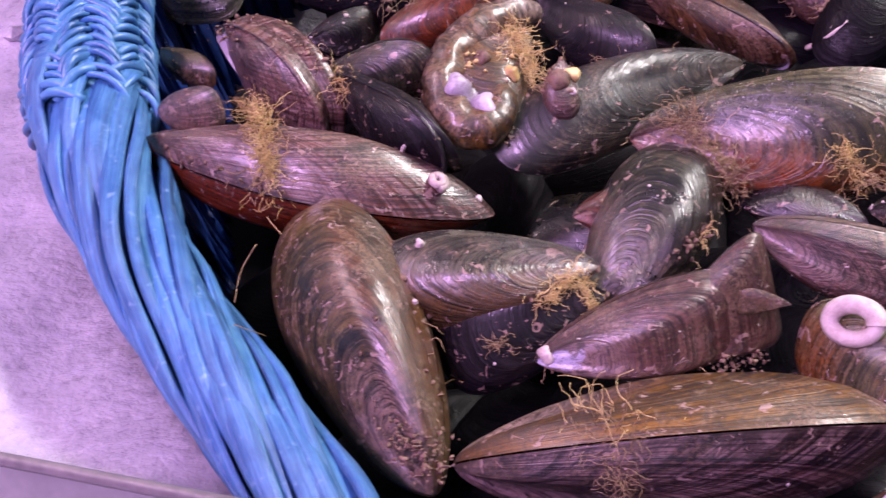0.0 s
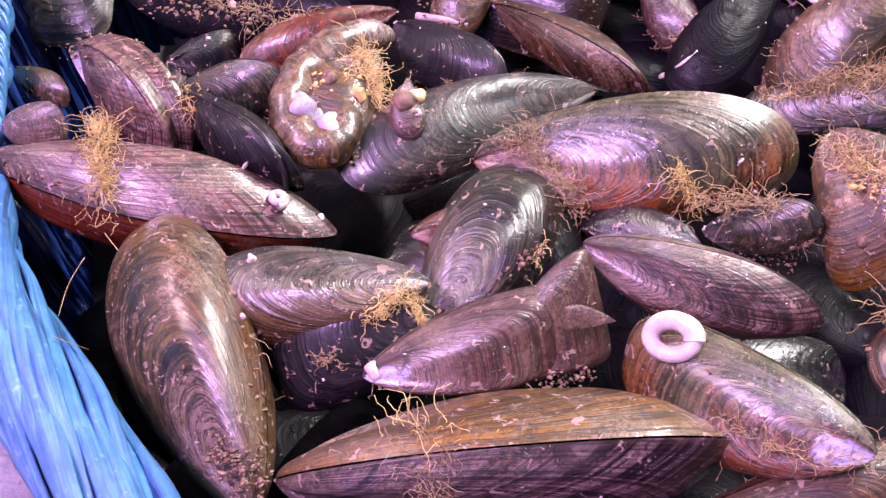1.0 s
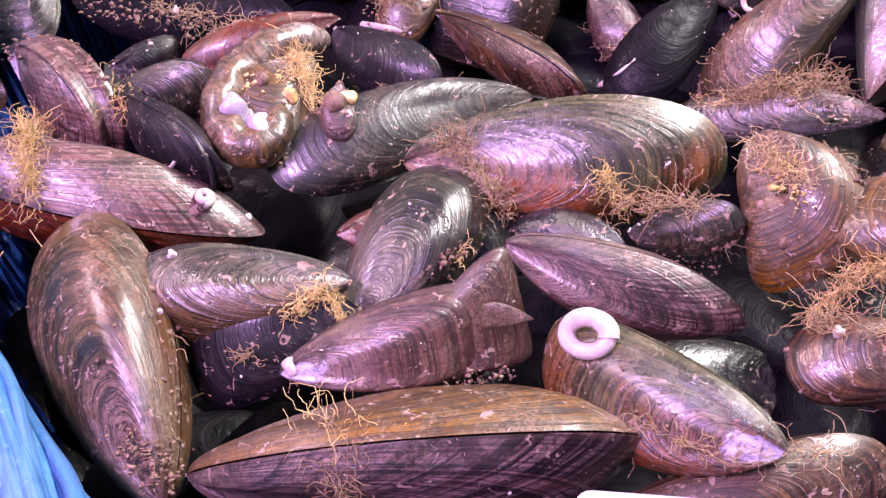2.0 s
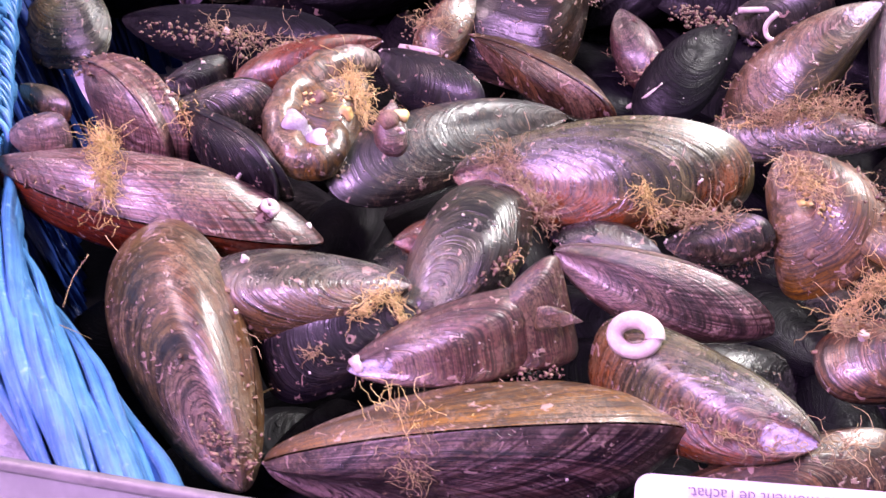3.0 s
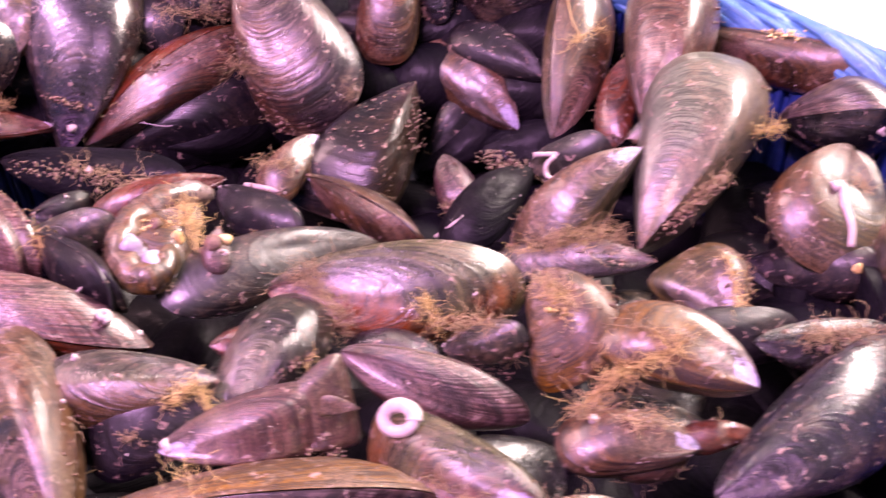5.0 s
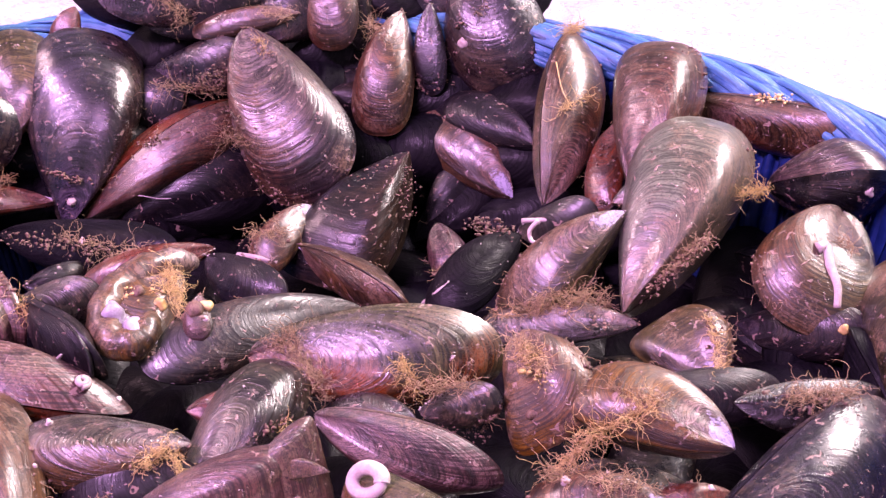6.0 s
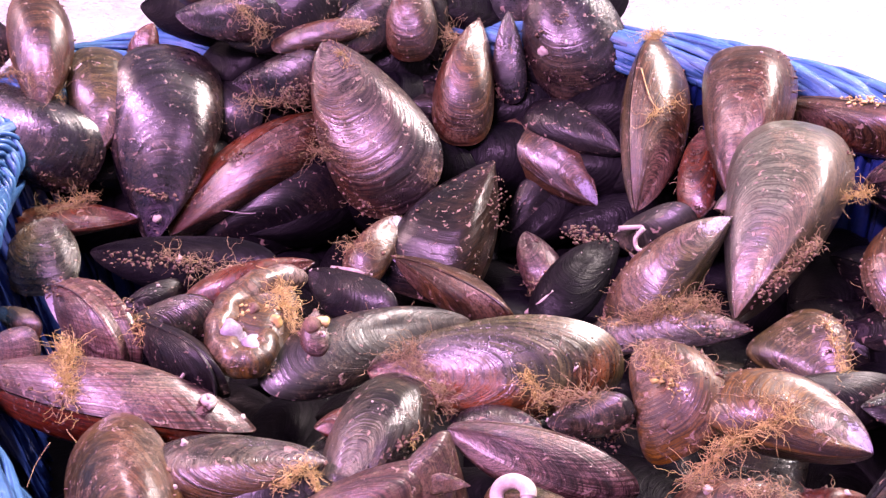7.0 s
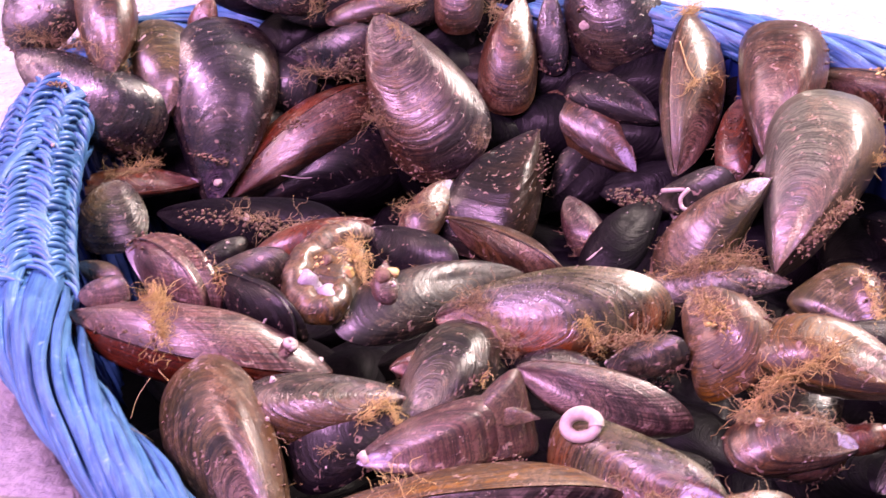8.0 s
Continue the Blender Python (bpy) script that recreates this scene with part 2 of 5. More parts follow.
def yarn_material(name, low, high, edge):
    """Split plastic film yarn: streaks along its length, bleached scuffs, fine creases with shade painted in."""
    n = Nodes(name)
    sep = n.add("ShaderNodeSeparateXYZ")
    n.link(n.add("ShaderNodeUVMap").outputs[0], sep.inputs[0])
    along, around = sep.outputs[0], sep.outputs[1]
    seed = n.math("MULTIPLY", n.add("ShaderNodeObjectInfo").outputs["Random"], 50.0)
    place = n.add("ShaderNodeTexCoord").outputs["Object"]
    streak = n.noise(n.vec(n.math("MULTIPLY", along, 45.0), n.math("MULTIPLY", around, 16.0), seed), 1.0, 4.0, 0.7)
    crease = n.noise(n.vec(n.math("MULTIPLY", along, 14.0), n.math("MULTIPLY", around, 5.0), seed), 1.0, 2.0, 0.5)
    blotch = n.noise(place, 130.0, 4.0, 0.65, 0.4)
    base = n.mix(n.ramp(n.math("ADD", n.math("MULTIPLY", streak, 0.6), n.math("MULTIPLY", blotch, 0.4)), 0.36, 0.64), low, high)
    base = n.mix(n.math("MULTIPLY", n.ramp(n.noise(place, 420.0, 3.0, 0.6), 0.6, 0.72), 0.6), base, edge)
    # shade of the creases, painted as a darker blue in their hollows
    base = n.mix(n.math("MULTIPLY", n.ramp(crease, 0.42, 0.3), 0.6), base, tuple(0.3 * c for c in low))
    n.link(base, n.bsdf.inputs["Base Color"])
    n.link(n.math("ADD", n.math("MULTIPLY", blotch, 0.3), 0.22), n.bsdf.inputs["Roughness"])
    n.bump(n.math("ADD", n.math("MULTIPLY", streak, 0.7), crease), 0.7, 0.0009)
    return n.mat


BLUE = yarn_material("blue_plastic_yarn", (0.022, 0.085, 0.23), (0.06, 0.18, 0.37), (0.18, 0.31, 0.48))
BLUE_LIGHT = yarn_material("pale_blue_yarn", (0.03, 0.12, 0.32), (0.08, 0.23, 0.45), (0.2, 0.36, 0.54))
# the sack's blue with shade put into it, for rim core and inner side
BLUE_SHADED = plain_material("shaded_blue_yarn", (0.003, 0.014, 0.09), (0.008, 0.035, 0.19), 90, 0.45, 0.5, 0.0006)
ICE = plain_material("crushed_ice", (0.29, 0.27, 0.32), (0.44, 0.41, 0.48), 34, 0.3, 0.5, 0.004, 0.35)
# near-black floor colour, painted in place of the shade under the heap
FLOOR_SHADE = plain_material("sack_floor_shade", (0.004, 0.003, 0.004), (0.01, 0.008, 0.01), 120, 0.4, 0.6, shine=0.05)
SIGN_GREY = plain_material("grey_sign_plastic", (0.17, 0.165, 0.175), (0.23, 0.225, 0.235), 60, 0.45, 0.1)
SIGN_EDGE = plain_material("dark_sign_edge", (0.1, 0.09, 0.1), (0.17, 0.15, 0.16), 90, 0.4, 0.1)
PAPER = plain_material("white_label_plastic", (0.4, 0.355, 0.4), (0.45, 0.405, 0.45), 60, 0.4, 0.05)
INK = plain_material("violet_ink", (0.1, 0.075, 0.13), (0.16, 0.12, 0.19), 200, 0.6, 0.0)
INK_WHITE = plain_material("white_letters", (0.6, 0.58, 0.62), (0.66, 0.64, 0.68), 100, 0.5, 0.0)


# ---- builders ----
def mesh_of(name, verts, faces, uvs=None, smooth=True):
    me = bpy.data.meshes.new(name)
    me.from_pydata([tuple(map(float, v)) for v in verts], [], [tuple(int(i) for i in f) for f in faces])
    if uvs is not None:
        layer = me.uv_layers.new(name="UVMap")
        loops = np.empty(len(me.loops), dtype=np.int32)
        me.loops.foreach_get("vertex_index", loops)
        layer.data.foreach_set("uv", np.asarray(uvs, dtype=np.float32)[loops].ravel())
    if smooth:
        me.polygons.foreach_set("use_smooth", [True] * len(me.polygons))
    me.update()
    return me


def part(name, me, material, parent, label="", world_space=True, kind=""):
    """A mesh object as a part of parent; its mesh is in world coordinates unless told otherwise."""
    ob = new(name, me)
    if material and not me.materials:
        me.materials.append(material)
    ob.parent = parent
    if world_space:
        m = parent.matrix_basis
        if parent.parent:
            m = parent.parent.matrix_basis @ parent.matrix_parent_inverse @ m
        ob.matrix_parent_inverse = m.inverted()
    return tagged(ob, label, kind=kind)


def grid_faces(rows, cols, flip=False, wrap=False):
    out = []
    for i in range(rows - 1):
        for j in range(cols if wrap else cols - 1):
            a, b = i * cols + j, i * cols + (j + 1) % cols
            quad = (a, b, b + cols, a + cols)
            out.append(quad[::-1] if flip else quad)
    return out


NK, NT = 40, 56


def valve_points(width, thick, up, rng, form=(0.8, 0.4), bend=0.1, rough=1.0):
    """One valve of unit length: umbo at the origin, outline in the xy plane, domed to the side up (1 or -1).

    form gives the taper to the umbo and the fullness of the far end, bend the curve of the whole shell.
    """
    t = np.linspace(0, 1, NT)
    s = np.where(t < 0.5, t * 2, 2 - 2 * t)
    x = (1 - np.cos(np.pi * s)) / 2
    back = x ** form[0] * (1 - x) ** form[1]
    front = x ** (form[0] + 0.04) * (1 - x) ** (form[1] + 0.06)
    back, front = back / back.max(), front / front.max()
    wave = 1 + 0.03 * np.sin(x * 7 + rng.uniform(0, 6))
    y = np.where(t < 0.5, 0.58 * width * back, -0.42 * width * front) * wave
    y = y - bend * width * np.sin(np.pi * x)
    reach = np.hypot(x, y)
    k = np.linspace(0, 1, NK) ** 0.85
    k[0] = 0.012
    # growth steps, alike on both valves
    phase = [rng.uniform(0, 6.3) for _ in range(4)]
    steps = 0.5 * np.sin(k * 43 + phase[0]) + 0.35 * np.sin(k * 71 + phase[1]) + 0.5 * np.sin(k * 23 + phase[2]) * np.sin(k * 9 + phase[3])
    rise = k**0.72 * (1 - k**2.3) ** 0.85
    rise = rise / rise.max()
    keel = 1 - 0.28 * np.cos(np.pi * np.clip((t - 0.25) / 0.5, 0, 1) * 1.0 + 0.4)
    lift = (reach / reach.max()) ** 0.62 * keel / 1.12
    kk, tt = np.meshgrid(k, t, indexing="ij")
    bump = 1 + 0.008 * rough * steps[:, None] * kk
    low = 1 + 0.05 * np.sin(kk * 5 + phase[0]) * np.sin(tt * 9 + phase[1]) + 0.022 * np.sin(kk * 13 + phase[2]) * np.sin(tt * 23 + phase[3])
    px = kk * x[None] * (1 + 0.003 * steps[:, None])
    py = kk * y[None] * (1 + 0.005 * steps[:, None])
    pz = up * (0.5 * thick * rise[:, None] * lift[None] * bump * low + 0.0022 * kk)
    return np.stack([px, py, pz], -1).reshape(-1, 3), np.stack([tt, kk], -1).reshape(-1, 2)


count = [0]


def mussel(tip, end, facing, width, look_name, thick=0.0, flip=1, gape=0.0, single=False, label="", specks=9, other="", form=(0.8, 0.4), bend=0.1):
    """A mussel from its pointed umbo to its rounded end, one valve facing the way given."""
    count[0] += 1
    rng = random.Random(count[0])
    tip, end = Vector(tip), Vector(end)
    length = (end - tip).length
    ax = (end - tip).normalized()
    up = (Vector(facing) - ax * ax.dot(Vector(facing))).normalized()
    side = up.cross(ax) * flip
    frame_m = Matrix((ax, side, up)).transposed()
    w = width / length
    th = thick / length if thick else min(0.8 * w, 0.42)
    base = new("mussel")
    base.matrix_basis = Matrix.Translation((tip + end) / 2)
    tagged(base, label or COLOURS[look_name.rstrip("*")] + (" mussel shell standing agape in the pile" if gape else " mussel, closed and wet, in the heap"), "mussel", "mussels in the sack")
    hinge = Vector((0.0, 0.1 * w, 0.0))
    for sgn in (1,) if single else (1, -1):
        state = random.Random(count[0] * 7)
        pts, uvs = valve_points(w, th, sgn, state, form, bend, 2.2 if look_name.rstrip("*") in ("rings", "silver", "green") else 1.0)
        faces = grid_faces(NK, NT, flip=(sgn * flip > 0))
        if gape or single:
            inner = pts.copy()
            inner[:, 2] -= sgn * 0.012 * np.clip(uvs[:, 1] * 4, 0, 1)
            inner[:, :2] *= 0.985
            off = len(pts)
            faces = faces + [tuple(i + off for i in f[::-1]) for f in faces]
            rim = [(NK - 1) * NT + j for j in range(NT)]
            for a, b in zip(rim, rim[1:]):
                quad = (a, b, b + off, a + off)
                faces.append(quad if sgn * flip < 0 else quad[::-1])
            pts, uvs = np.concatenate([pts, inner]), np.concatenate([uvs, uvs])
        if gape:
            q = Matrix.Rotation(radians(sgn * gape / 2), 3, Vector((1.0, 0.25 * w, 0.0)))
            shift = np.array([0, 0.5 * w, 0])
            pts = (pts - shift) @ np.array(q.transposed()) + shift
        local = pts * length @ np.array(frame_m.transposed()) + np.array(tip)
        me = mesh_of("valve", local, faces, uvs)
        me.materials.append(shell(other if other and sgn < 0 else look_name))
        if gape or single:
            me.materials.append(NACRE)
            half = (NK - 1) * (NT - 1)
            index = np.zeros(len(me.polygons), dtype=np.int32)
            index[half : 2 * half] = 1
            me.polygons.foreach_set("material_index", index)
        part("valve", me, None, base)
        if sgn == 1 and specks:
            data = ([], [])
            for _ in range(specks):
                v = pts[rng.randrange(NK * NT // 3, (NK - 3) * NT)] * length
                lumps(data, frame_m @ Vector(v) + tip, rng.uniform(0.00014, 0.00055) * (2 if rng.random() < 0.12 else 1), rng, 1)
            part("specks", mesh_of("specks", *data), rng.choice((CHALK, CRUD, CRUD)), base, "scattered specks of grit", kind="stuff")
            data, lines = ([], []), []
            first, spread = rng.randrange(int(NT * 0.52), int(NT * 0.8)), rng.randrange(4, 10)
            for k in range(34):
                j = min(NT - 1, first + int(abs(rng.gauss(0, spread))))
                row = min(NK - 1, NK - 1 - int(abs(rng.gauss(0, 3))))
                at = frame_m @ Vector(pts[row * NT + j] * length) + tip
                lumps(data, at, rng.choice((0.0003, 0.0004, 0.0005, 0.0008)), rng, 1, 1.6)
                if k % 3 == 0:
                    d = Vector((rng.gauss(0, 1), rng.gauss(0, 1), rng.gauss(0.4, 1))).normalized()
                    line = [at]
                    for _ in range(6):
                        d = (d + Vector((rng.gauss(0, 0.5), rng.gauss(0, 0.5), rng.gauss(-0.1, 0.5)))).normalized()
                        line.append(line[-1] + d * 0.0009)
                    lines.append(line)
            part("crust", mesh_of("crust", *data), CRUD, base, "pinkish brown grit along the margin", kind="stuff")
            part("byssus", tube_mesh("byssus", lines, 0.0001), BROWN_THREAD, base, "short brown beard threads", kind="stuff")
    return base


def tube_mesh(name, lines, radius, sides=4, taper=0.7):
    """Many thin tubes along polylines, as one mesh."""
    verts, faces = [], []
    ring = [(math.cos(2 * math.pi * i / sides), math.sin(2 * math.pi * i / sides)) for i in range(sides)]
    for line in lines:
        start = len(verts)
        n = len(line)
        a = (line[1] - line[0]).orthogonal()
        for i, p in enumerate(line):
            d = (line[min(i + 1, n - 1)] - line[max(i - 1, 0)]).normalized()
            a = a - d * a.dot(d)
            a = a.normalized() if a.length > 1e-9 else d.orthogonal().normalized()
            b = d.cross(a)
            r = radius * (1 - (1 - taper) * i / (n - 1))
            verts += [p + a * (r * c) + b * (r * s) for c, s in ring]
        faces += [tuple(q + start for q in f) for f in grid_faces(n, sides, wrap=True)]
        faces += [tuple(start + i for i in range(sides))[::-1], tuple(start + (n - 1) * sides + i for i in range(sides))]
    return mesh_of(name, verts, faces)


def tuft(parent, along, spread, n, material, seed, length=0.014, radius=0.000095, label="frayed byssus threads"):
    """A frayed bundle of byssus threads along a few points of the shell."""
    rng = random.Random(seed)
    along = [Vector(p) for p in along]
    rand3 = lambda s: Vector((rng.gauss(0, s), rng.gauss(0, s), rng.gauss(0, s)))
    lines = []
    for _ in range(int(1.25 * n)):
        a, b = rng.choice(list(zip(along, along[1:])))
        p = a.lerp(b, rng.random()) + rand3(spread * 0.32)
        d = ((b - a) * rng.choice((-1, 1)) / max((b - a).length, 0.001) * 1.1 + rand3(0.5)).normalized()
        step = 0.68 * length * rng.choice((0.35, 0.5, 0.6, 0.8, 1.3)) / 10
        line = [p]
        for _ in range(10):
            d = (d + rand3(0.42)).normalized()
            line.append(line[-1] + d * step)
        lines.append(line)
    return part("byssus", tube_mesh("byssus", lines, radius), material, parent, label, kind="stuff")


def thread(parent, points, radius, material, label="loose thread"):
    line = smooth_line([Vector(p) for p in points], 6)
    return part("thread", tube_mesh("thread", [line], radius, 5, 0.5), material, parent, label)


def smooth_line(points, per):
    """A Catmull-Rom line through the points."""
    p = [2 * points[0] - points[1], *points, 2 * points[-1] - points[-2]]
    out = []
    for i in range(1, len(p) - 2):
        for j in range(per):
            t = j / per
            out.append(0.5 * (2 * p[i] + (p[i + 1] - p[i - 1]) * t + (2 * p[i - 1] - 5 * p[i] + 4 * p[i + 1] - p[i + 2]) * t * t + (3 * p[i] - p[i - 1] - 3 * p[i + 1] + p[i + 2]) * t**3))
    out.append(points[-1])
    return out


def lumps(bm_list, centre, size, rng, fine=2, rough=1.1):
    bm = bmesh.new()
    bmesh.ops.create_icosphere(bm, subdivisions=fine, radius=size)
    k = Vector((rng.random() * 9, rng.random() * 9, rng.random() * 9))
    stretch = Vector((rng.uniform(0.45, 1.3), rng.uniform(0.45, 1.3), rng.uniform(0.45, 1.0))) if rough > 1 else Vector((1, 1, 1))
    for v in bm.verts:
        v.co = v.co * stretch
        v.co *= 1 + rough * noise.noise(v.co / size * 1.1 + k)
        v.co += centre
    start = len(bm_list[0])
    bm_list[0].extend([v.co.copy() for v in bm.verts])
    bm_list[1].extend([tuple(v.index + start for v in f.verts) for f in bm.faces])
    bm.free()


def grit(parent, along, spread, n, size, seed, material=None, label="clump of pinkish brown grit"):
    """A crust of small lumps along a few points of the shell."""
    rng = random.Random(seed)
    along = [Vector(p) for p in along]
    data = ([], [])
    for _ in range(3 * n):
        a, b = rng.choice(list(zip(along, along[1:])))
        c = a.lerp(b, rng.random()) + Vector((rng.gauss(0, spread), rng.gauss(0, spread), rng.gauss(0, spread * 0.4)))
        lumps(data, c, size * rng.choice((0.2, 0.25, 0.3, 0.4, 0.5, 0.65)), rng, 1, 1.6)
    return part("crust", mesh_of("crust", *data), material or CRUD, parent, label, kind="stuff")


def barnacle(parent, at, size, seed=1, material=None, label="tiny white barnacle"):
    rng = random.Random(seed)
    data = ([], [])
    lumps(data, Vector(at), size * 0.7, rng, 3, 0.5)
    return part("barnacle", mesh_of("barnacle", *data), material or CHALK, parent, label)


def worm_tube(parent, points, radius, label="chalky white worm tube"):
    line = smooth_line([Vector(p) for p in points], 6)
    return part("worm_tube", tube_mesh("worm_tube", [line], radius, 8, 0.75), CHALK, parent, label)


# ---- ice and sack ----
RIM = [Vector(p) for p in (
    (0.0, -0.122, 0.03), (-0.03, -0.088, 0.038), (-0.056, -0.058, 0.045), (-0.078, -0.031, 0.05), (-0.1014, 0.0015, 0.053), (-0.1232, 0.045, 0.055),
    (-0.1382, 0.09, 0.054), (-0.149, 0.14, 0.058), (-0.153, 0.19, 0.066), (-0.138, 0.24, 0.075), (-0.08, 0.272, 0.078), (0.0, 0.27, 0.082), (0.075, 0.252, 0.088),
    (0.128, 0.229, 0.089), (0.168, 0.207, 0.087), (0.202, 0.176, 0.085), (0.236, 0.14, 0.08), (0.262, 0.09, 0.075), (0.268, 0.02, 0.06),
    (0.235, -0.07, 0.042), (0.14, -0.122, 0.032), (0.06, -0.132, 0.03), (0.0, -0.122, 0.03))]


def inside_rim(x, y):
    """How far a place lies inside the rim, in metres; negative outside."""
    odd, near = False, 9.0
    for p, q in zip(RIM, RIM[1:]):
        if (p.y > y) != (q.y > y) and x < p.x + (q.x - p.x) * (y - p.y) / (q.y - p.y):
            odd = not odd
        dx, dy = q.x - p.x, q.y - p.y
        t = max(0.0, min(1.0, ((x - p.x) * dx + (y - p.y) * dy) / (dx * dx + dy * dy)))
        near = min(near, math.hypot(x - p.x - t * dx, y - p.y - t * dy))
    return near if odd else -near


def sack_side(angle):
    """Rim of the sack, an uneven loop round the heap."""
    return Vector((0.05 + 0.205 * math.cos(angle), 0.07 + 0.19 * math.sin(angle), 0.0))


def ice_height(x, y):
    d = inside_rim(x, y) if abs(x) < 0.6 and abs(y) < 0.6 else -1.0
    h = 0.03 + 0.012 * noise.noise(Vector((x * 9, y * 9, 1.0))) + 0.005 * noise.noise(Vector((x * 38, y * 38, 4.0))) + 0.0016 * noise.noise(Vector((x * 150, y * 150, 2.0)))
    dip = max(0.0, min(1.0, (d + 0.004) / 0.02))
    far = max(0.0, min(1.0, (math.hypot(x, y) - 1.5) / 1.0))
    return (h - 0.08 * dip) * (1 - far) + far * (-0.02)


def build_ice():
    ticks = [-60, -20, -8, -4, -2.5, -1.8, -1.3, -1.0, -0.8, -0.65]
    xs = ticks + [-0.55 + i * 0.008 for i in range(138)] + [-t for t in ticks[::-1]]
    verts = [(x, y, ice_height(x, y)) for y in xs for x in xs]
    ob = new("ground", mesh_of("ground", verts, grid_faces(len(xs), len(xs))))
    ob.data.materials.append(ICE)
    tagged(ob, "bed of crushed white ice under the sack", "ice", kind="structure")
    rng = random.Random(3)
    for i in range(90):
        a, r = rng.uniform(1.6, 5.0), rng.uniform(1.12, 1.9)
        x, y = 0.05 + 0.21 * r * math.cos(a), 0.07 + 0.2 * r * math.sin(a)
        size = rng.uniform(0.002, 0.006)
        bm = bmesh.new()
        bmesh.ops.create_icosphere(bm, subdivisions=1, radius=size)
        for v in bm.verts:
            v.co = Vector((v.co.x * rng.uniform(0.7, 1.3), v.co.y * rng.uniform(0.7, 1.3), v.co.z * rng.uniform(0.3, 0.8)))
        me = bpy.data.meshes.new("ice_chip")
        bm.to_mesh(me)
        bm.free()
        chip = new("ice_chip", me)
        me.materials.append(ICE)
        chip.matrix_basis = pose(x, y, ice_height(x, y) + size * 0.2, 0, 0, rng.uniform(0, 360))
        tagged(chip, "loose chip of white ice on the ice bed", "ice chip", "ice chips")


build_ice()


def swell(p):
    """The rim is thicker at the far corner, where it is folded over."""
    t = max(0.0, min(1.0, (p.y + 0.03) / 0.11)) if p.x < -0.05 else 0.0
    return 1 + 0.55 * t * t * (3 - 2 * t)


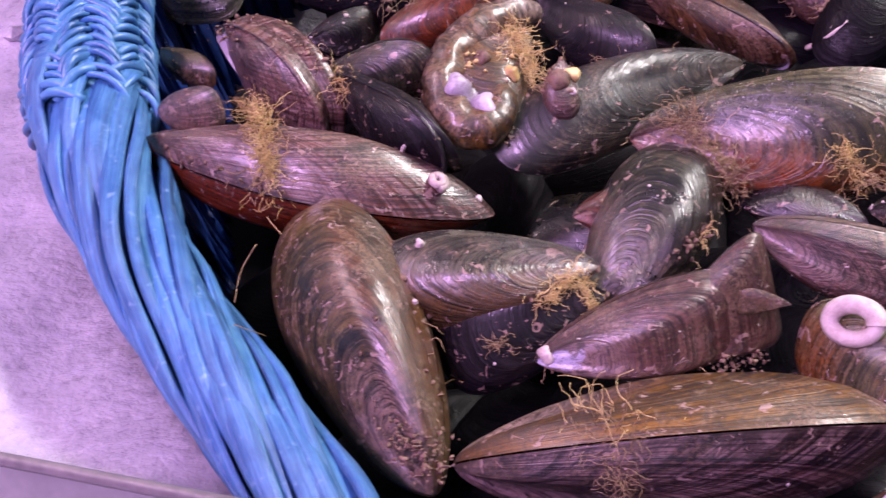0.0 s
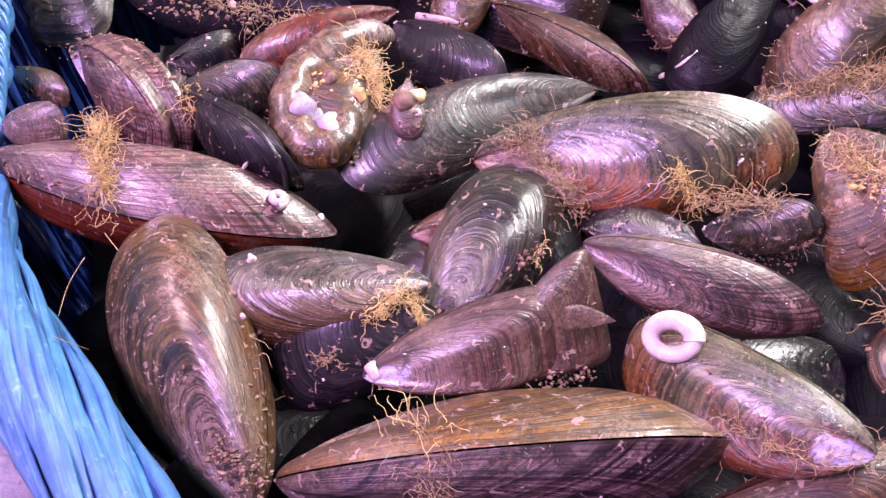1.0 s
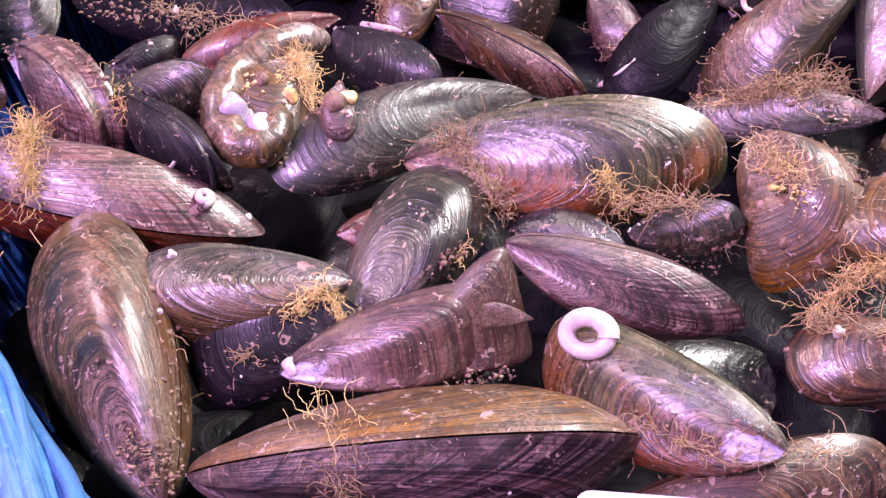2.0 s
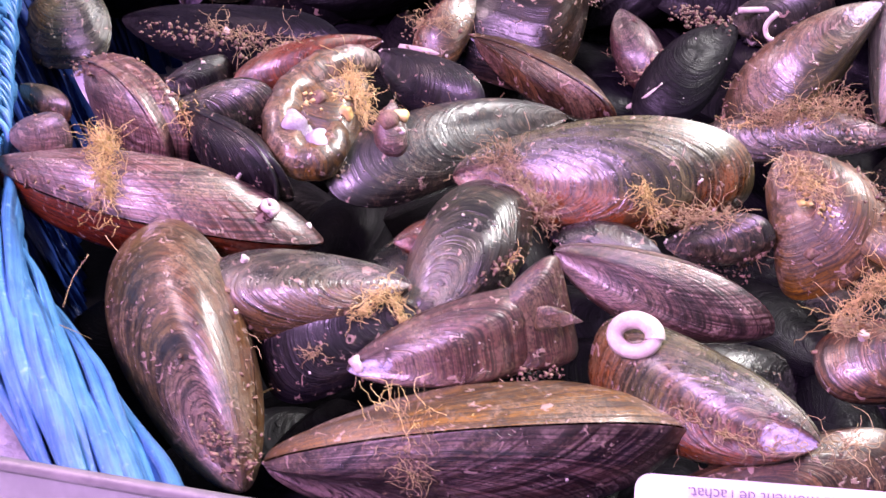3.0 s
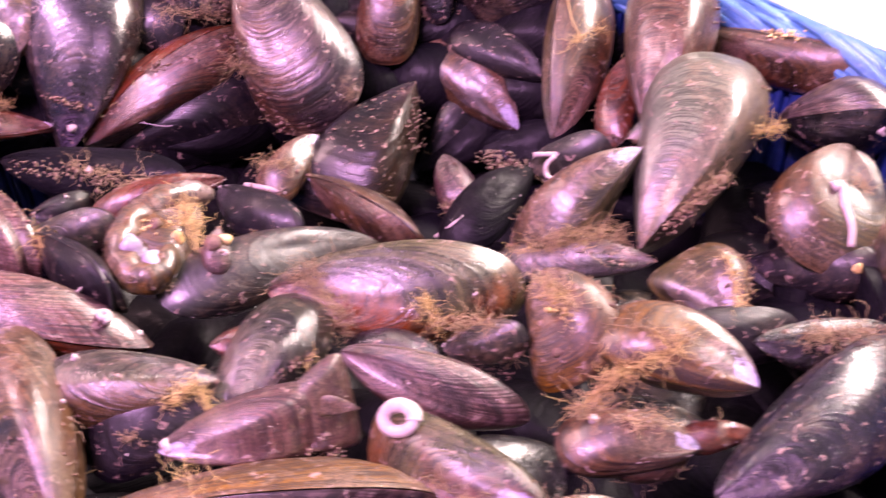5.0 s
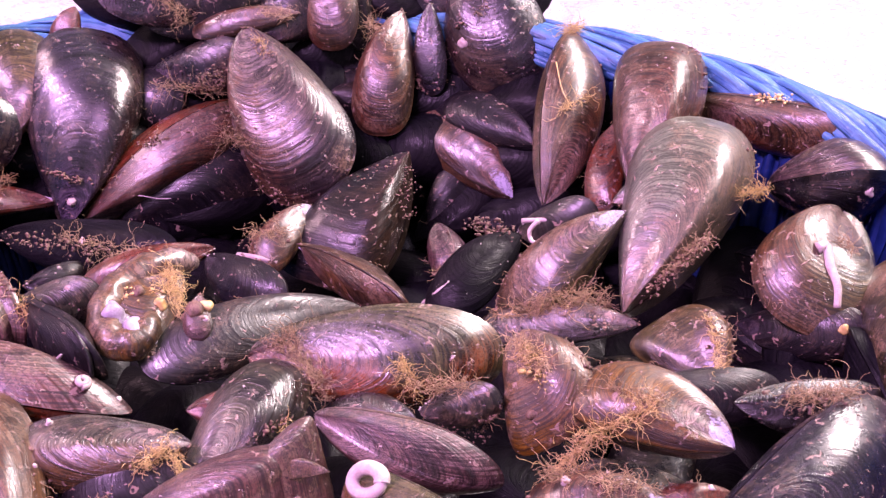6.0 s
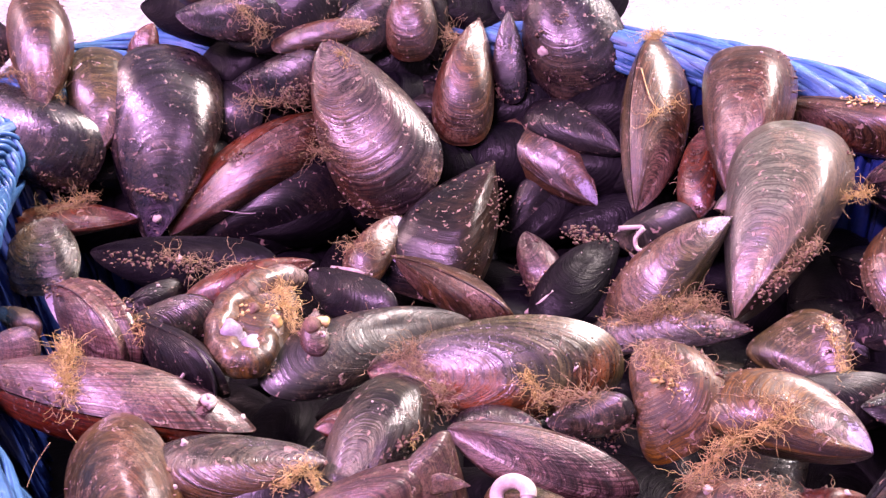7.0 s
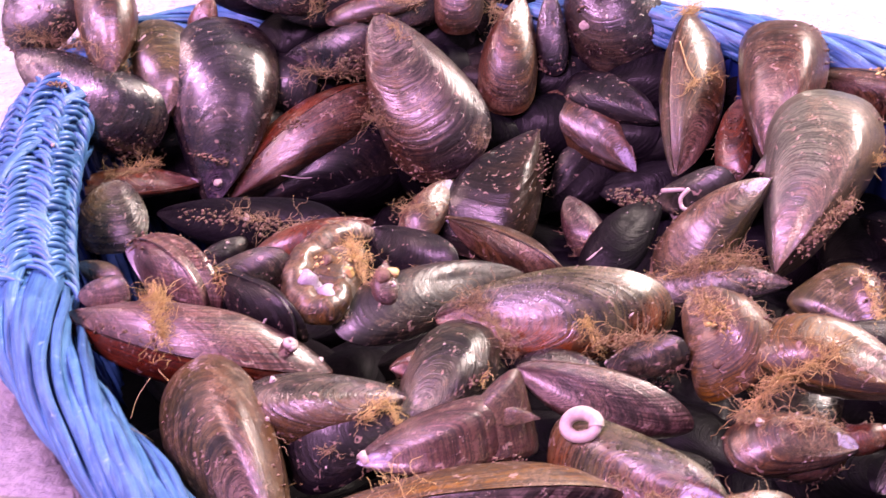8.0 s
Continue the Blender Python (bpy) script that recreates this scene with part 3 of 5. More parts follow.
def build_sack():
    line = smooth_line(RIM, 12)
    length = [0.0]
    for a, b in zip(line, line[1:]):
        length.append(length[-1] + (b - a).length)
    sack = new("sack")
    sack.matrix_basis = Matrix.Translation((0.05, 0.07, 0.0))
    tagged(sack, "blue woven plastic sack with a twisted rim, rolled open on ice", "sack")
    frames = []
    for i, p in enumerate(line):
        d = (line[min(i + 1, len(line) - 1)] - line[max(i - 1, 0)]).normalized()
        out = d.cross(Vector((0, 0, 1))).normalized()
        frames.append((p, out, out.cross(d)))
    strands = 25
    rng = random.Random(11)
    for s in range(strands):
        verts = []
        start = 2 * math.pi * s / strands + rng.uniform(-0.08, 0.08)
        wide, flat = rng.uniform(0.0015, 0.003), rng.uniform(0.001, 0.0017)
        proud = rng.uniform(-0.0009, 0.0011)
        uvs = []
        for (p, a, b), l in zip(frames, length):
            sway = 0.35 * math.sin(l * 31 + s * 2.1) + 0.2 * math.sin(l * 77 + s)
            turn = start + -l * 2 * math.pi / 0.27 + 0.16 * sway
            r = 0.0098 + proud + 0.0009 * math.sin(l * 53 + s * 1.7) + 0.0005 * math.sin(l * 140 + s * 4.2)
            r *= swell(p)
            c = p + a * (r * math.cos(turn)) + b * (r * math.sin(turn))
            n_out = a * math.cos(turn) + b * math.sin(turn)
            n_side = b * math.cos(turn) - a * math.sin(turn)
            for q in range(10):
                w = 2 * math.pi * q / 10
                uvs.append((l, q / 10))
                crease = 1 - 0.3 * (q in (2, 3)) * (0.6 + 0.4 * math.sin(l * 60 + s))
                verts.append(c + n_side * (wide * swell(p) * math.cos(w)) + n_out * (flat * math.sin(w) * crease))
        me = mesh_of("strand", verts, grid_faces(len(frames), 10, wrap=True), uvs)
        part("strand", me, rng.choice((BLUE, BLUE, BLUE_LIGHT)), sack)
    # core in the shaded blue, so gaps between strands turn dark
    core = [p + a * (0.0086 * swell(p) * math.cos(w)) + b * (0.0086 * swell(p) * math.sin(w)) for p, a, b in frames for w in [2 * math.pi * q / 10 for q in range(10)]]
    part("rim_core", mesh_of("rim_core", core, grid_faces(len(frames), 10, wrap=True)), BLUE_SHADED, sack)
    # the body of the sack below the rim
    centre = Vector((0.05, 0.07, 0))
    verts = []
    fold = 4 * len(frames)
    for level in range(9):
        f = level / 8
        for i in range(fold):
            p, a, b = frames[i * (len(frames) - 1) // (fold - 1)]
            ripple = 0.0022 * math.sin(i * 0.9) + 0.0012 * math.sin(i * 2.3 + level)
            inward = (centre - p)
            inward.z = 0
            q = p + inward * (0.04 + 0.1 * f) + inward.normalized() * ripple
            q.z = p.z * (1 - f) - 0.016 * f - 0.002
            verts.append(q)
    part("sack_body", mesh_of("sack_body", verts, grid_faces(9, fold)), BLUE_SHADED, sack, "blue woven side of the sack, darkened for shade")
    # the folded-over length is plaited: short slanting yarns in chevron rows
    for col in range(7):
        u = 0.15 + col * 0.46
        i = 59.0 + 0.9 * (col % 2)
        while i < 109:
            lean = (0.34 if col % 2 else -0.34) * rng.uniform(0.6, 1.4)
            span = rng.uniform(1.9, 2.6)
            pts = []
            for step in range(5):
                f = step / 4
                k = i + span * f
                (p, a, b), (q, a2, b2) = frames[int(k)], frames[int(k) + 1]
                g = k - int(k)
                c, x, y = p.lerp(q, g), a.lerp(a2, g), b.lerp(b2, g)
                ang = u + lean * (2 * f - 1)
                r = (0.0099 + 0.0019 * math.sin(math.pi * f) + rng.uniform(-0.0002, 0.0003)) * swell(c)
                pts.append(c - x * (r * math.cos(ang)) + y * (r * math.sin(ang)))
            me = tube_mesh("plait_yarn", [smooth_line(pts, 2)], rng.uniform(0.0009, 0.0016), 7, 0.75)
            part("plait_yarn", me, rng.choice((BLUE_LIGHT, BLUE, BLUE)), sack)
            i += rng.uniform(0.9, 1.5)
    return sack


sack = build_sack()


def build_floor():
    """The bottom of the sack, near black to stand in for shade between the shells."""
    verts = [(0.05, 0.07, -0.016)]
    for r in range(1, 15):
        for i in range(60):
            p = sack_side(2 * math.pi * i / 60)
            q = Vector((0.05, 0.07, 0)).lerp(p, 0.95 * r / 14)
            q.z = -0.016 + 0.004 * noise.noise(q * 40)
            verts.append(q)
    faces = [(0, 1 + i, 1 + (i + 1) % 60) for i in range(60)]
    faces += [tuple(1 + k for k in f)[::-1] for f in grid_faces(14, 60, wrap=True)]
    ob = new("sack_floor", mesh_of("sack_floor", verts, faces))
    ob.data.materials.append(FLOOR_SHADE)
    tagged(ob, "bottom of the sack under the mussels, near black for shade", "sack floor", kind="structure")


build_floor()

# ---- lower layer of mussels, seen as dark shapes in the gaps ----
NK, NT = 20, 30


def under_layer():
    # the deep look puts the shade of the gaps into the shell colour
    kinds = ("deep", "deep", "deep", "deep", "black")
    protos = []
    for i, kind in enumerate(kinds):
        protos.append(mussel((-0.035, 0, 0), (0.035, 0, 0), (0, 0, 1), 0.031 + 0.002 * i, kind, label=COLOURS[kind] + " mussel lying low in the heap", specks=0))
    rng = random.Random(5)
    spots = []
    for iy in range(11):
        for ix in range(12):
            x = -0.105 + ix * 0.03 + 0.015 * (iy % 2) + rng.uniform(-0.006, 0.006)
            y = -0.075 + iy * 0.029 + rng.uniform(-0.006, 0.006)
            d = math.hypot((x - 0.05) / 0.17, (y - 0.075) / 0.155)
            left = x + 0.098 - 0.55 * (0.0 - y) if y < 0 else x + 0.1
            if d < 1.0 and left > 0.01:
                spots.append((x, y))
    for n, (x, y) in enumerate(spots):
        z = -0.006 + 0.07 * max(0.0, y - 0.1) + rng.uniform(-0.003, 0.004)
        m = pose(x, y, z, rng.uniform(-30, 30), rng.uniform(-14, 14), rng.uniform(0, 360))
        if n < len(protos):
            protos[n].matrix_basis = m
        else:
            copy_thing(rng.choice(protos), m)


under_layer()


def back_bank():
    """More dark mussels heaped against the far side of the sack."""
    # two of three in the deep look, with the shade painted into their black
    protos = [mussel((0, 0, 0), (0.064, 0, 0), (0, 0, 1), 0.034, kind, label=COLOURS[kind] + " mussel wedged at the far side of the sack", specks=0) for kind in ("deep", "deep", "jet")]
    rng = random.Random(8)
    n = 0
    for row in range(5):
        for ix in range(9):
            x = -0.125 + ix * 0.034 + rng.uniform(-0.006, 0.006) + 0.012 * row
            if row > 2 and not -0.08 < x < 0.105:
                continue
            y = 0.214 + 0.014 * row + rng.uniform(-0.004, 0.004) - 0.25 * max(0.0, x - 0.06)
            z = 0.028 + 0.018 * row
            m = pose(x, y, z, rng.uniform(30, 75), rng.uniform(-25, 25), rng.uniform(-40, 40))
            if n < len(protos):
                protos[n].matrix_basis = m
            else:
                copy_thing(rng.choice(protos), m)
            n += 1
    # and down the near right-hand side
    for i in range(9):
        f = i / 15
        x, y = 0.232 - 0.02 * (i % 2) + 0.02 * math.sin(3 * f), 0.15 - 0.2 * f
        m = pose(x - 0.03, y, 0.016 + 0.008 * (i % 3), rng.uniform(20, 70), rng.uniform(-30, 10), rng.uniform(20, 140))
        copy_thing(rng.choice(protos), m)


back_bank()
NK, NT = 40, 56

# ---- the mussels of the heap ----
left_front = mussel((-0.0291, -0.0507, 0.0306), (-0.0626, 0.0200, 0.0518), (-0.2727, -0.3925, 0.8784), 0.0334, "olive", form=(0.66, 0.4), bend=0.02)
front = mussel((-0.0252, -0.0444, 0.0331), (0.0703, -0.0397, 0.0405), (0.0822, -0.8456, -0.5274), 0.0388, "violet", other="amber", form=(0.66, 0.5), bend=0.04)
horn = mussel((-0.0082, -0.0218, 0.0412), (0.0385, -0.0098, 0.0436), (0.2178, -0.9129, 0.3451), 0.0225, "purple*", form=(0.66, 0.16), bend=0.0)
horn_flare = mussel((0.0165, -0.0178, 0.0425), (0.0452, -0.0056, 0.0455), (0.22, -0.9, 0.36), 0.0290, "purple", thick=0.011, single=True, form=(1.1, 0.1), bend=0.0, specks=0, label="dull purple flared hind end of a broken mussel shell")
ringed = mussel((0.0961, -0.0487, 0.0473), (0.0492, -0.0144, 0.0390), (-0.5867, -0.7071, 0.3947), 0.0281, "ambergreen*", flip=-1, form=(0.68, 0.34))
corner = mussel((0.0560, -0.0555, 0.0317), (0.1211, -0.0404, 0.0324), (0.2021, -0.8941, 0.3996), 0.0228, "brown")
long_left = mussel((-0.1088, 0.0382, 0.0574), (-0.0196, 0.0270, 0.0410), (0.2076, 0.2839, 0.9361), 0.0326, "violet", other="red", form=(0.62, 0.56), bend=0.06)
ribbed = mussel((0.0065, -0.0018, 0.0507), (-0.0483, -0.0020, 0.0461), (-0.0624, -0.6360, 0.7691), 0.0225, "silver", flip=-1, form=(0.75, 0.5), bend=0.12)
black_oval = mussel((0.0079, -0.0046, 0.0449), (-0.0312, -0.0134, 0.0339), (-0.0766, -0.6244, 0.7773), 0.0266, "jet")
upright = mussel((0.0066, -0.0059, 0.0375), (0.0308, 0.0392, 0.0511), (0.0615, -0.3185, 0.9459), 0.0280, "green", form=(0.58, 0.38), bend=0.06)
striped = mussel((0.0405, 0.0062, 0.0556), (0.0948, -0.0030, 0.0380), (-0.1545, -0.9873, 0.0376), 0.0212, "violet", form=(0.7, 0.55))
thin_dark = mussel((0.0697, 0.0179, 0.0438), (0.0416, 0.0322, 0.0419), (0.0144, 0.1564, 0.9876), 0.0136, "black")
central = mussel((0.0146, 0.0456, 0.0502), (0.0957, 0.0445, 0.0503), (-0.0132, -0.9362, 0.3511), 0.0335, "ambergreen", form=(0.6, 0.4), bend=0.08)
flat_behind = mussel((0.0476, 0.0878, 0.0424), (-0.0210, 0.0443, 0.0491), (0.3082, -0.3497, 0.8847), 0.0263, "moss")
knobbly = mussel((-0.0157, 0.0806, 0.0626), (-0.0272, 0.0452, 0.0494), (-0.0659, -0.3283, 0.9423), 0.0281, "amber", form=(0.5, 0.34), bend=0.2)
lump = mussel((-0.0023, 0.0620, 0.0633), (-0.0026, 0.0490, 0.0535), (0.0141, -0.6004, 0.7996), 0.0094, "purple")
agape_round = mussel((-0.0987, 0.0907, 0.0563), (-0.0620, 0.0531, 0.0485), (-0.7047, -0.7056, 0.0750), 0.0313, "violet", gape=16, flip=-1, form=(0.6, 0.36))
agape_dark = mussel((-0.0625, 0.0645, 0.0591), (-0.0293, 0.0324, 0.0512), (-0.7056, -0.6998, -0.1117), 0.0234, "jet", gape=18)
grey_behind = mussel((-0.0678, 0.0702, 0.0544), (-0.0342, 0.0634, 0.0608), (-0.2015, -0.9794, 0.0137), 0.0178, "green")
left_bit = mussel((-0.1205, 0.0961, 0.0470), (-0.1009, 0.0807, 0.0456), (-0.5665, -0.7523, 0.3362), 0.0103, "olive")
left_bit_purple = mussel((-0.1072, 0.0504, 0.0588), (-0.0871, 0.0430, 0.0630), (-0.3803, -0.8974, 0.2239), 0.0138, "violet")
bar_black = mussel((-0.0098, 0.1085, 0.0530), (0.0218, 0.0764, 0.0487), (-0.6280, -0.6693, 0.3971), 0.0207, "jet")
brown_diag = mussel((0.0179, 0.1437, 0.0394), (0.0634, 0.0984, 0.0356), (-0.6736, -0.6467, -0.3578), 0.0205, "brown", gape=6)
red_behind = mussel((-0.0102, 0.1223, 0.0492), (-0.0562, 0.1034, 0.0426), (0.1952, -0.7104, 0.6761), 0.0163, "red")
rim_arc = mussel((-0.0801, 0.1106, 0.0392), (-0.0593, 0.1244, 0.0341), (0.5721, -0.8062, 0.1506), 0.0166, "jet")
blue_left = mussel((-0.1230, 0.1723, 0.0458), (-0.1242, 0.1407, 0.0267), (-0.0977, -0.5113, 0.8538), 0.0324, "silver", form=(0.7, 0.34))
hairy_round = mussel((0.0998, 0.0344, 0.0659), (0.1094, 0.0014, 0.0484), (-0.4820, -0.5170, 0.7074), 0.0296, "amber", flip=-1, form=(0.6, 0.34), bend=0.2)
small_grey = mussel((0.0699, 0.0221, 0.0460), (0.0946, 0.0106, 0.0583), (-0.4588, -0.8835, 0.0949), 0.0135, "green")
strand = mussel((0.1584, -0.0067, 0.0535), (0.1152, 0.0167, 0.0603), (0.0678, -0.1619, 0.9845), 0.0281, "amber*", other="olive")
conical = mussel((0.1628, 0.0384, 0.0448), (0.1472, 0.0634, 0.0549), (-0.1861, -0.4645, 0.8658), 0.0306, "olive*", form=(0.7, 0.25))
tufted = mussel((0.1408, 0.0697, 0.0480), (0.0879, 0.0839, 0.0395), (-0.2571, -0.4477, 0.8564), 0.0173, "silver")
worm_big = mussel((0.2141, 0.1091, 0.0708), (0.1933, 0.0655, 0.0475), (0.1596, -0.5236, 0.8369), 0.0450, "olive", form=(0.6, 0.32))
cap = mussel((0.1958, 0.1433, 0.0654), (0.2385, 0.1262, 0.0766), (-0.0122, -0.5697, -0.8217), 0.0349, "black", other="rings", thick=0.03)
tall_right = mussel((0.2263, 0.0088, 0.0264), (0.2295, 0.0852, 0.0668), (-0.5754, -0.3625, 0.7331), 0.0385, "olive")
rings_right = mussel((0.1450, -0.0280, 0.0323), (0.2164, 0.0246, 0.0381), (0.4944, -0.7246, 0.4801), 0.0359, "dusk")
blue_patch = mussel((0.1414, -0.0181, 0.0411), (0.1008, -0.0178, 0.0430), (0.0412, -0.3595, 0.9322), 0.0206, "brown*")
red_low = mussel((0.1613, -0.0026, 0.0342), (0.1371, -0.0091, 0.0367), (0.2142, -0.4680, 0.8574), 0.0099, "red")
dark_tuft = mussel((0.1635, 0.0219, 0.0495), (0.2122, 0.0363, 0.0383), (0.2916, -0.9557, 0.0402), 0.0194, "black")
bowl = mussel((0.1769, 0.0870, 0.0385), (0.2150, 0.0612, 0.0484), (-0.5870, -0.7505, 0.3036), 0.0214, "jet")
lower_right = mussel((0.2321, 0.0101, 0.0255), (0.2115, 0.0256, 0.0373), (-0.1654, -0.7264, 0.6671), 0.0280, "purple")
tip_low = mussel((0.1018, -0.0162, 0.0441), (0.1391, -0.0161, 0.0361), (0.0701, -0.9456, 0.3177), 0.0195, "brown")
dark_tall = mussel((-0.0890, 0.1849, 0.0243), (-0.0757, 0.2417, 0.0941), (0.4374, -0.7364, 0.5161), 0.0526, "dusk", form=(1.1, 0.42), bend=0.0)
diagonal = mussel((-0.0808, 0.1889, 0.0288), (-0.0094, 0.2293, 0.0628), (0.5652, -0.7851, -0.2532), 0.0368, "brown", flip=-1, other="red")
diag_under = mussel((-0.0777, 0.1979, 0.0089), (-0.0045, 0.2161, 0.0453), (0.1684, -0.9743, 0.1496), 0.0422, "jet", flip=-1)
rings = mussel((-0.0128, 0.2337, 0.0985), (0.0207, 0.1742, 0.0435), (-0.2782, -0.7317, 0.6223), 0.0475, "rings", form=(0.85, 0.4), bend=0.04)
behind_rings = mussel((0.0539, 0.2508, 0.1008), (0.0417, 0.2131, 0.0567), (-0.0924, -0.7440, 0.6617), 0.0284, "brown", form=(0.9, 0.4))
upper_dark = mussel((0.0891, 0.2609, 0.1237), (0.0998, 0.2264, 0.0684), (-0.2878, -0.8364, 0.4665), 0.0482, "dusk")
small_side = mussel((0.0661, 0.2435, 0.1066), (0.0666, 0.2277, 0.0695), (-0.3715, -0.8561, 0.3593), 0.0148, "dusk")
slant = mussel((0.1018, 0.1923, 0.0364), (0.0617, 0.2311, 0.0604), (-0.0271, -0.5462, 0.8372), 0.0281, "brown*")
slant_dark = mussel((0.1117, 0.1983, 0.0577), (0.0705, 0.2330, 0.0647), (-0.1229, -0.3358, 0.9339), 0.0243, "jet")
stand_brown = mussel((0.1127, 0.1558, 0.0510), (0.1314, 0.2259, 0.0954), (0.7414, -0.4887, 0.4599), 0.0312, "brown", other="olive")
stand_round = mussel((0.1443, 0.1359, 0.0657), (0.1640, 0.1962, 0.1037), (-0.2231, -0.4672, 0.8556), 0.0382, "brown", form=(0.9, 0.36))
lying_back = mussel((0.1699, 0.1889, 0.0830), (0.2290, 0.1462, 0.0798), (-0.5691, -0.7669, -0.2966), 0.0241, "brown")
big_grey = mussel((0.1357, 0.0731, 0.0494), (0.1776, 0.1454, 0.0893), (-0.0751, -0.4479, 0.8909), 0.0428, "greygreen", form=(0.98, 0.38), bend=0.03)
triangle = mussel((0.0584, 0.1976, 0.0554), (0.0258, 0.1371, 0.0241), (-0.1043, -0.4122, 0.9051), 0.0435, "wedge", flip=-1, form=(0.95, 0.24), bend=0.05)
triangle_small = mussel((0.0201, 0.1647, 0.0463), (0.0011, 0.1354, 0.0331), (0.0910, -0.4578, 0.8844), 0.0178, "brown*")
small_patch = mussel((0.0705, 0.1761, 0.0331), (0.0816, 0.1476, 0.0169), (-0.5378, -0.5653, 0.6255), 0.0184, "violet")
dark_mid = mussel((0.1035, 0.1316, 0.0499), (0.0709, 0.0952, 0.0365), (-0.0618, -0.2947, 0.9536), 0.0227, "deep")
worm_small = mussel((0.1027, 0.1431, 0.0465), (0.1329, 0.1275, 0.0584), (-0.4628, -0.8863, 0.0185), 0.0213, "moss")
white_tip = mussel((0.1379, 0.0998, 0.0752), (0.0954, 0.0819, 0.0416), (-0.3464, -0.5722, 0.7434), 0.0253, "olive*", form=(0.9, 0.38), bend=0.12)
pebble = mussel((0.1348, 0.1137, 0.0719), (0.1499, 0.1208, 0.0748), (0.2531, -0.7801, 0.5722), 0.0111, "greygreen")
red_back = mussel((0.1426, 0.1789, 0.0755), (0.1326, 0.1429, 0.0532), (-0.5299, -0.3359, 0.7787), 0.0165, "red")
lying_left = mussel((-0.1735, 0.2138, 0.0912), (-0.1095, 0.1956, 0.0542), (-0.0516, -0.9285, 0.3677), 0.0390, "dusk")
back_left = mussel((-0.1105, 0.1984, 0.0612), (-0.1087, 0.2361, 0.0963), (0.4348, -0.6252, 0.6482), 0.0319, "olive")
open_flat = mussel((-0.0931, 0.1906, 0.0354), (-0.1494, 0.1767, 0.0415), (0.1267, -0.0777, 0.9889), 0.0188, "red", gape=12)
corner_dark = mussel((-0.1760, 0.2292, 0.1150), (-0.1547, 0.2206, 0.0911), (0.0340, -0.9295, 0.3673), 0.0370, "black")
stand_left = mussel((-0.1309, 0.1999, 0.0796), (-0.1365, 0.2425, 0.1208), (0.4171, -0.6022, 0.6807), 0.0280, "brown")
tip_orange = mussel((-0.0895, 0.2436, 0.1051), (-0.0968, 0.2354, 0.0850), (-0.2876, -0.8445, 0.4519), 0.0156, "red")
top_dark = mussel((-0.0797, 0.2457, 0.1083), (-0.0319, 0.2397, 0.1064), (-0.1243, -0.9916, -0.0362), 0.0222, "dusk")
top_brown = mussel((0.0097, 0.2379, 0.1034), (-0.0372, 0.2356, 0.0964), (-0.0959, -0.5520, 0.8283), 0.0135, "brown")
back_blue = mussel((-0.0583, 0.2386, 0.0764), (-0.0103, 0.2289, 0.0852), (-0.1874, -0.9808, -0.0537), 0.0248, "dusk")
back_brown = mussel((0.0270, 0.2539, 0.1197), (0.0215, 0.2338, 0.0879), (-0.2585, -0.7967, 0.5463), 0.0247, "brown")
# deep look here: the shade of a gap is in the shell colour
crusted = mussel((-0.1059, 0.1595, 0.0365), (-0.0217, 0.1159, 0.0455), (-0.4603, -0.8137, 0.3549), 0.0262, "deep")
shard = mussel((0.0471, -0.0140, 0.0505), (0.0360, -0.0136, 0.0515), (0.1, -0.85, 0.5), 0.0058, "olive", single=True, thick=0.0015, specks=0, form=(0.9, 0.15), label="small tan broken piece of mussel shell")
pink_bit = mussel((0.0002, 0.0185, 0.0479), (0.0152, 0.0262, 0.0446), (0.4889, -0.8171, 0.3054), 0.0112, "red")
top_fill_a = mussel((-0.0590, 0.2467, 0.0946), (-0.0055, 0.2516, 0.1123), (0.1183, -0.9896, -0.0823), 0.0287, "jet")
top_fill_b = mussel((-0.0157, 0.2405, 0.0943), (0.0266, 0.2541, 0.1082), (0.3047, -0.9524, 0.0075), 0.0273, "dusk")
top_fill_c = mussel((0.0346, 0.2466, 0.0832), (0.0169, 0.2642, 0.1247), (0.3167, -0.8174, 0.4813), 0.0289, "jet")
top_fill_d = mussel((0.0613, 0.2551, 0.0849), (0.0748, 0.2741, 0.1232), (0.1859, -0.9048, 0.3831), 0.0305, "dusk")
top_fill_e = mussel((-0.0333, 0.2550, 0.1133), (-0.0815, 0.2627, 0.1213), (-0.0220, -0.7852, 0.6188), 0.0276, "brown")
top_fill_f = mussel((0.0012, 0.2489, 0.0963), (-0.0185, 0.2646, 0.1230), (0.2491, -0.7430, 0.6212), 0.0251, "jet")
mid_dark_a = mussel((0.0653, 0.1938, 0.0244), (0.0922, 0.2184, 0.0420), (0.4601, -0.7920, 0.4013), 0.0295, "jet")
mid_dark_b = mussel((-0.0099, 0.2153, 0.0377), (-0.0409, 0.2086, 0.0166), (-0.2168, -0.7910, 0.5721), 0.0325, "jet")
low_dark = mussel((0.1374, 0.0288, 0.0518), (0.1807, 0.0329, 0.0419), (0.1334, -0.9746, 0.1799), 0.0190, "jet")

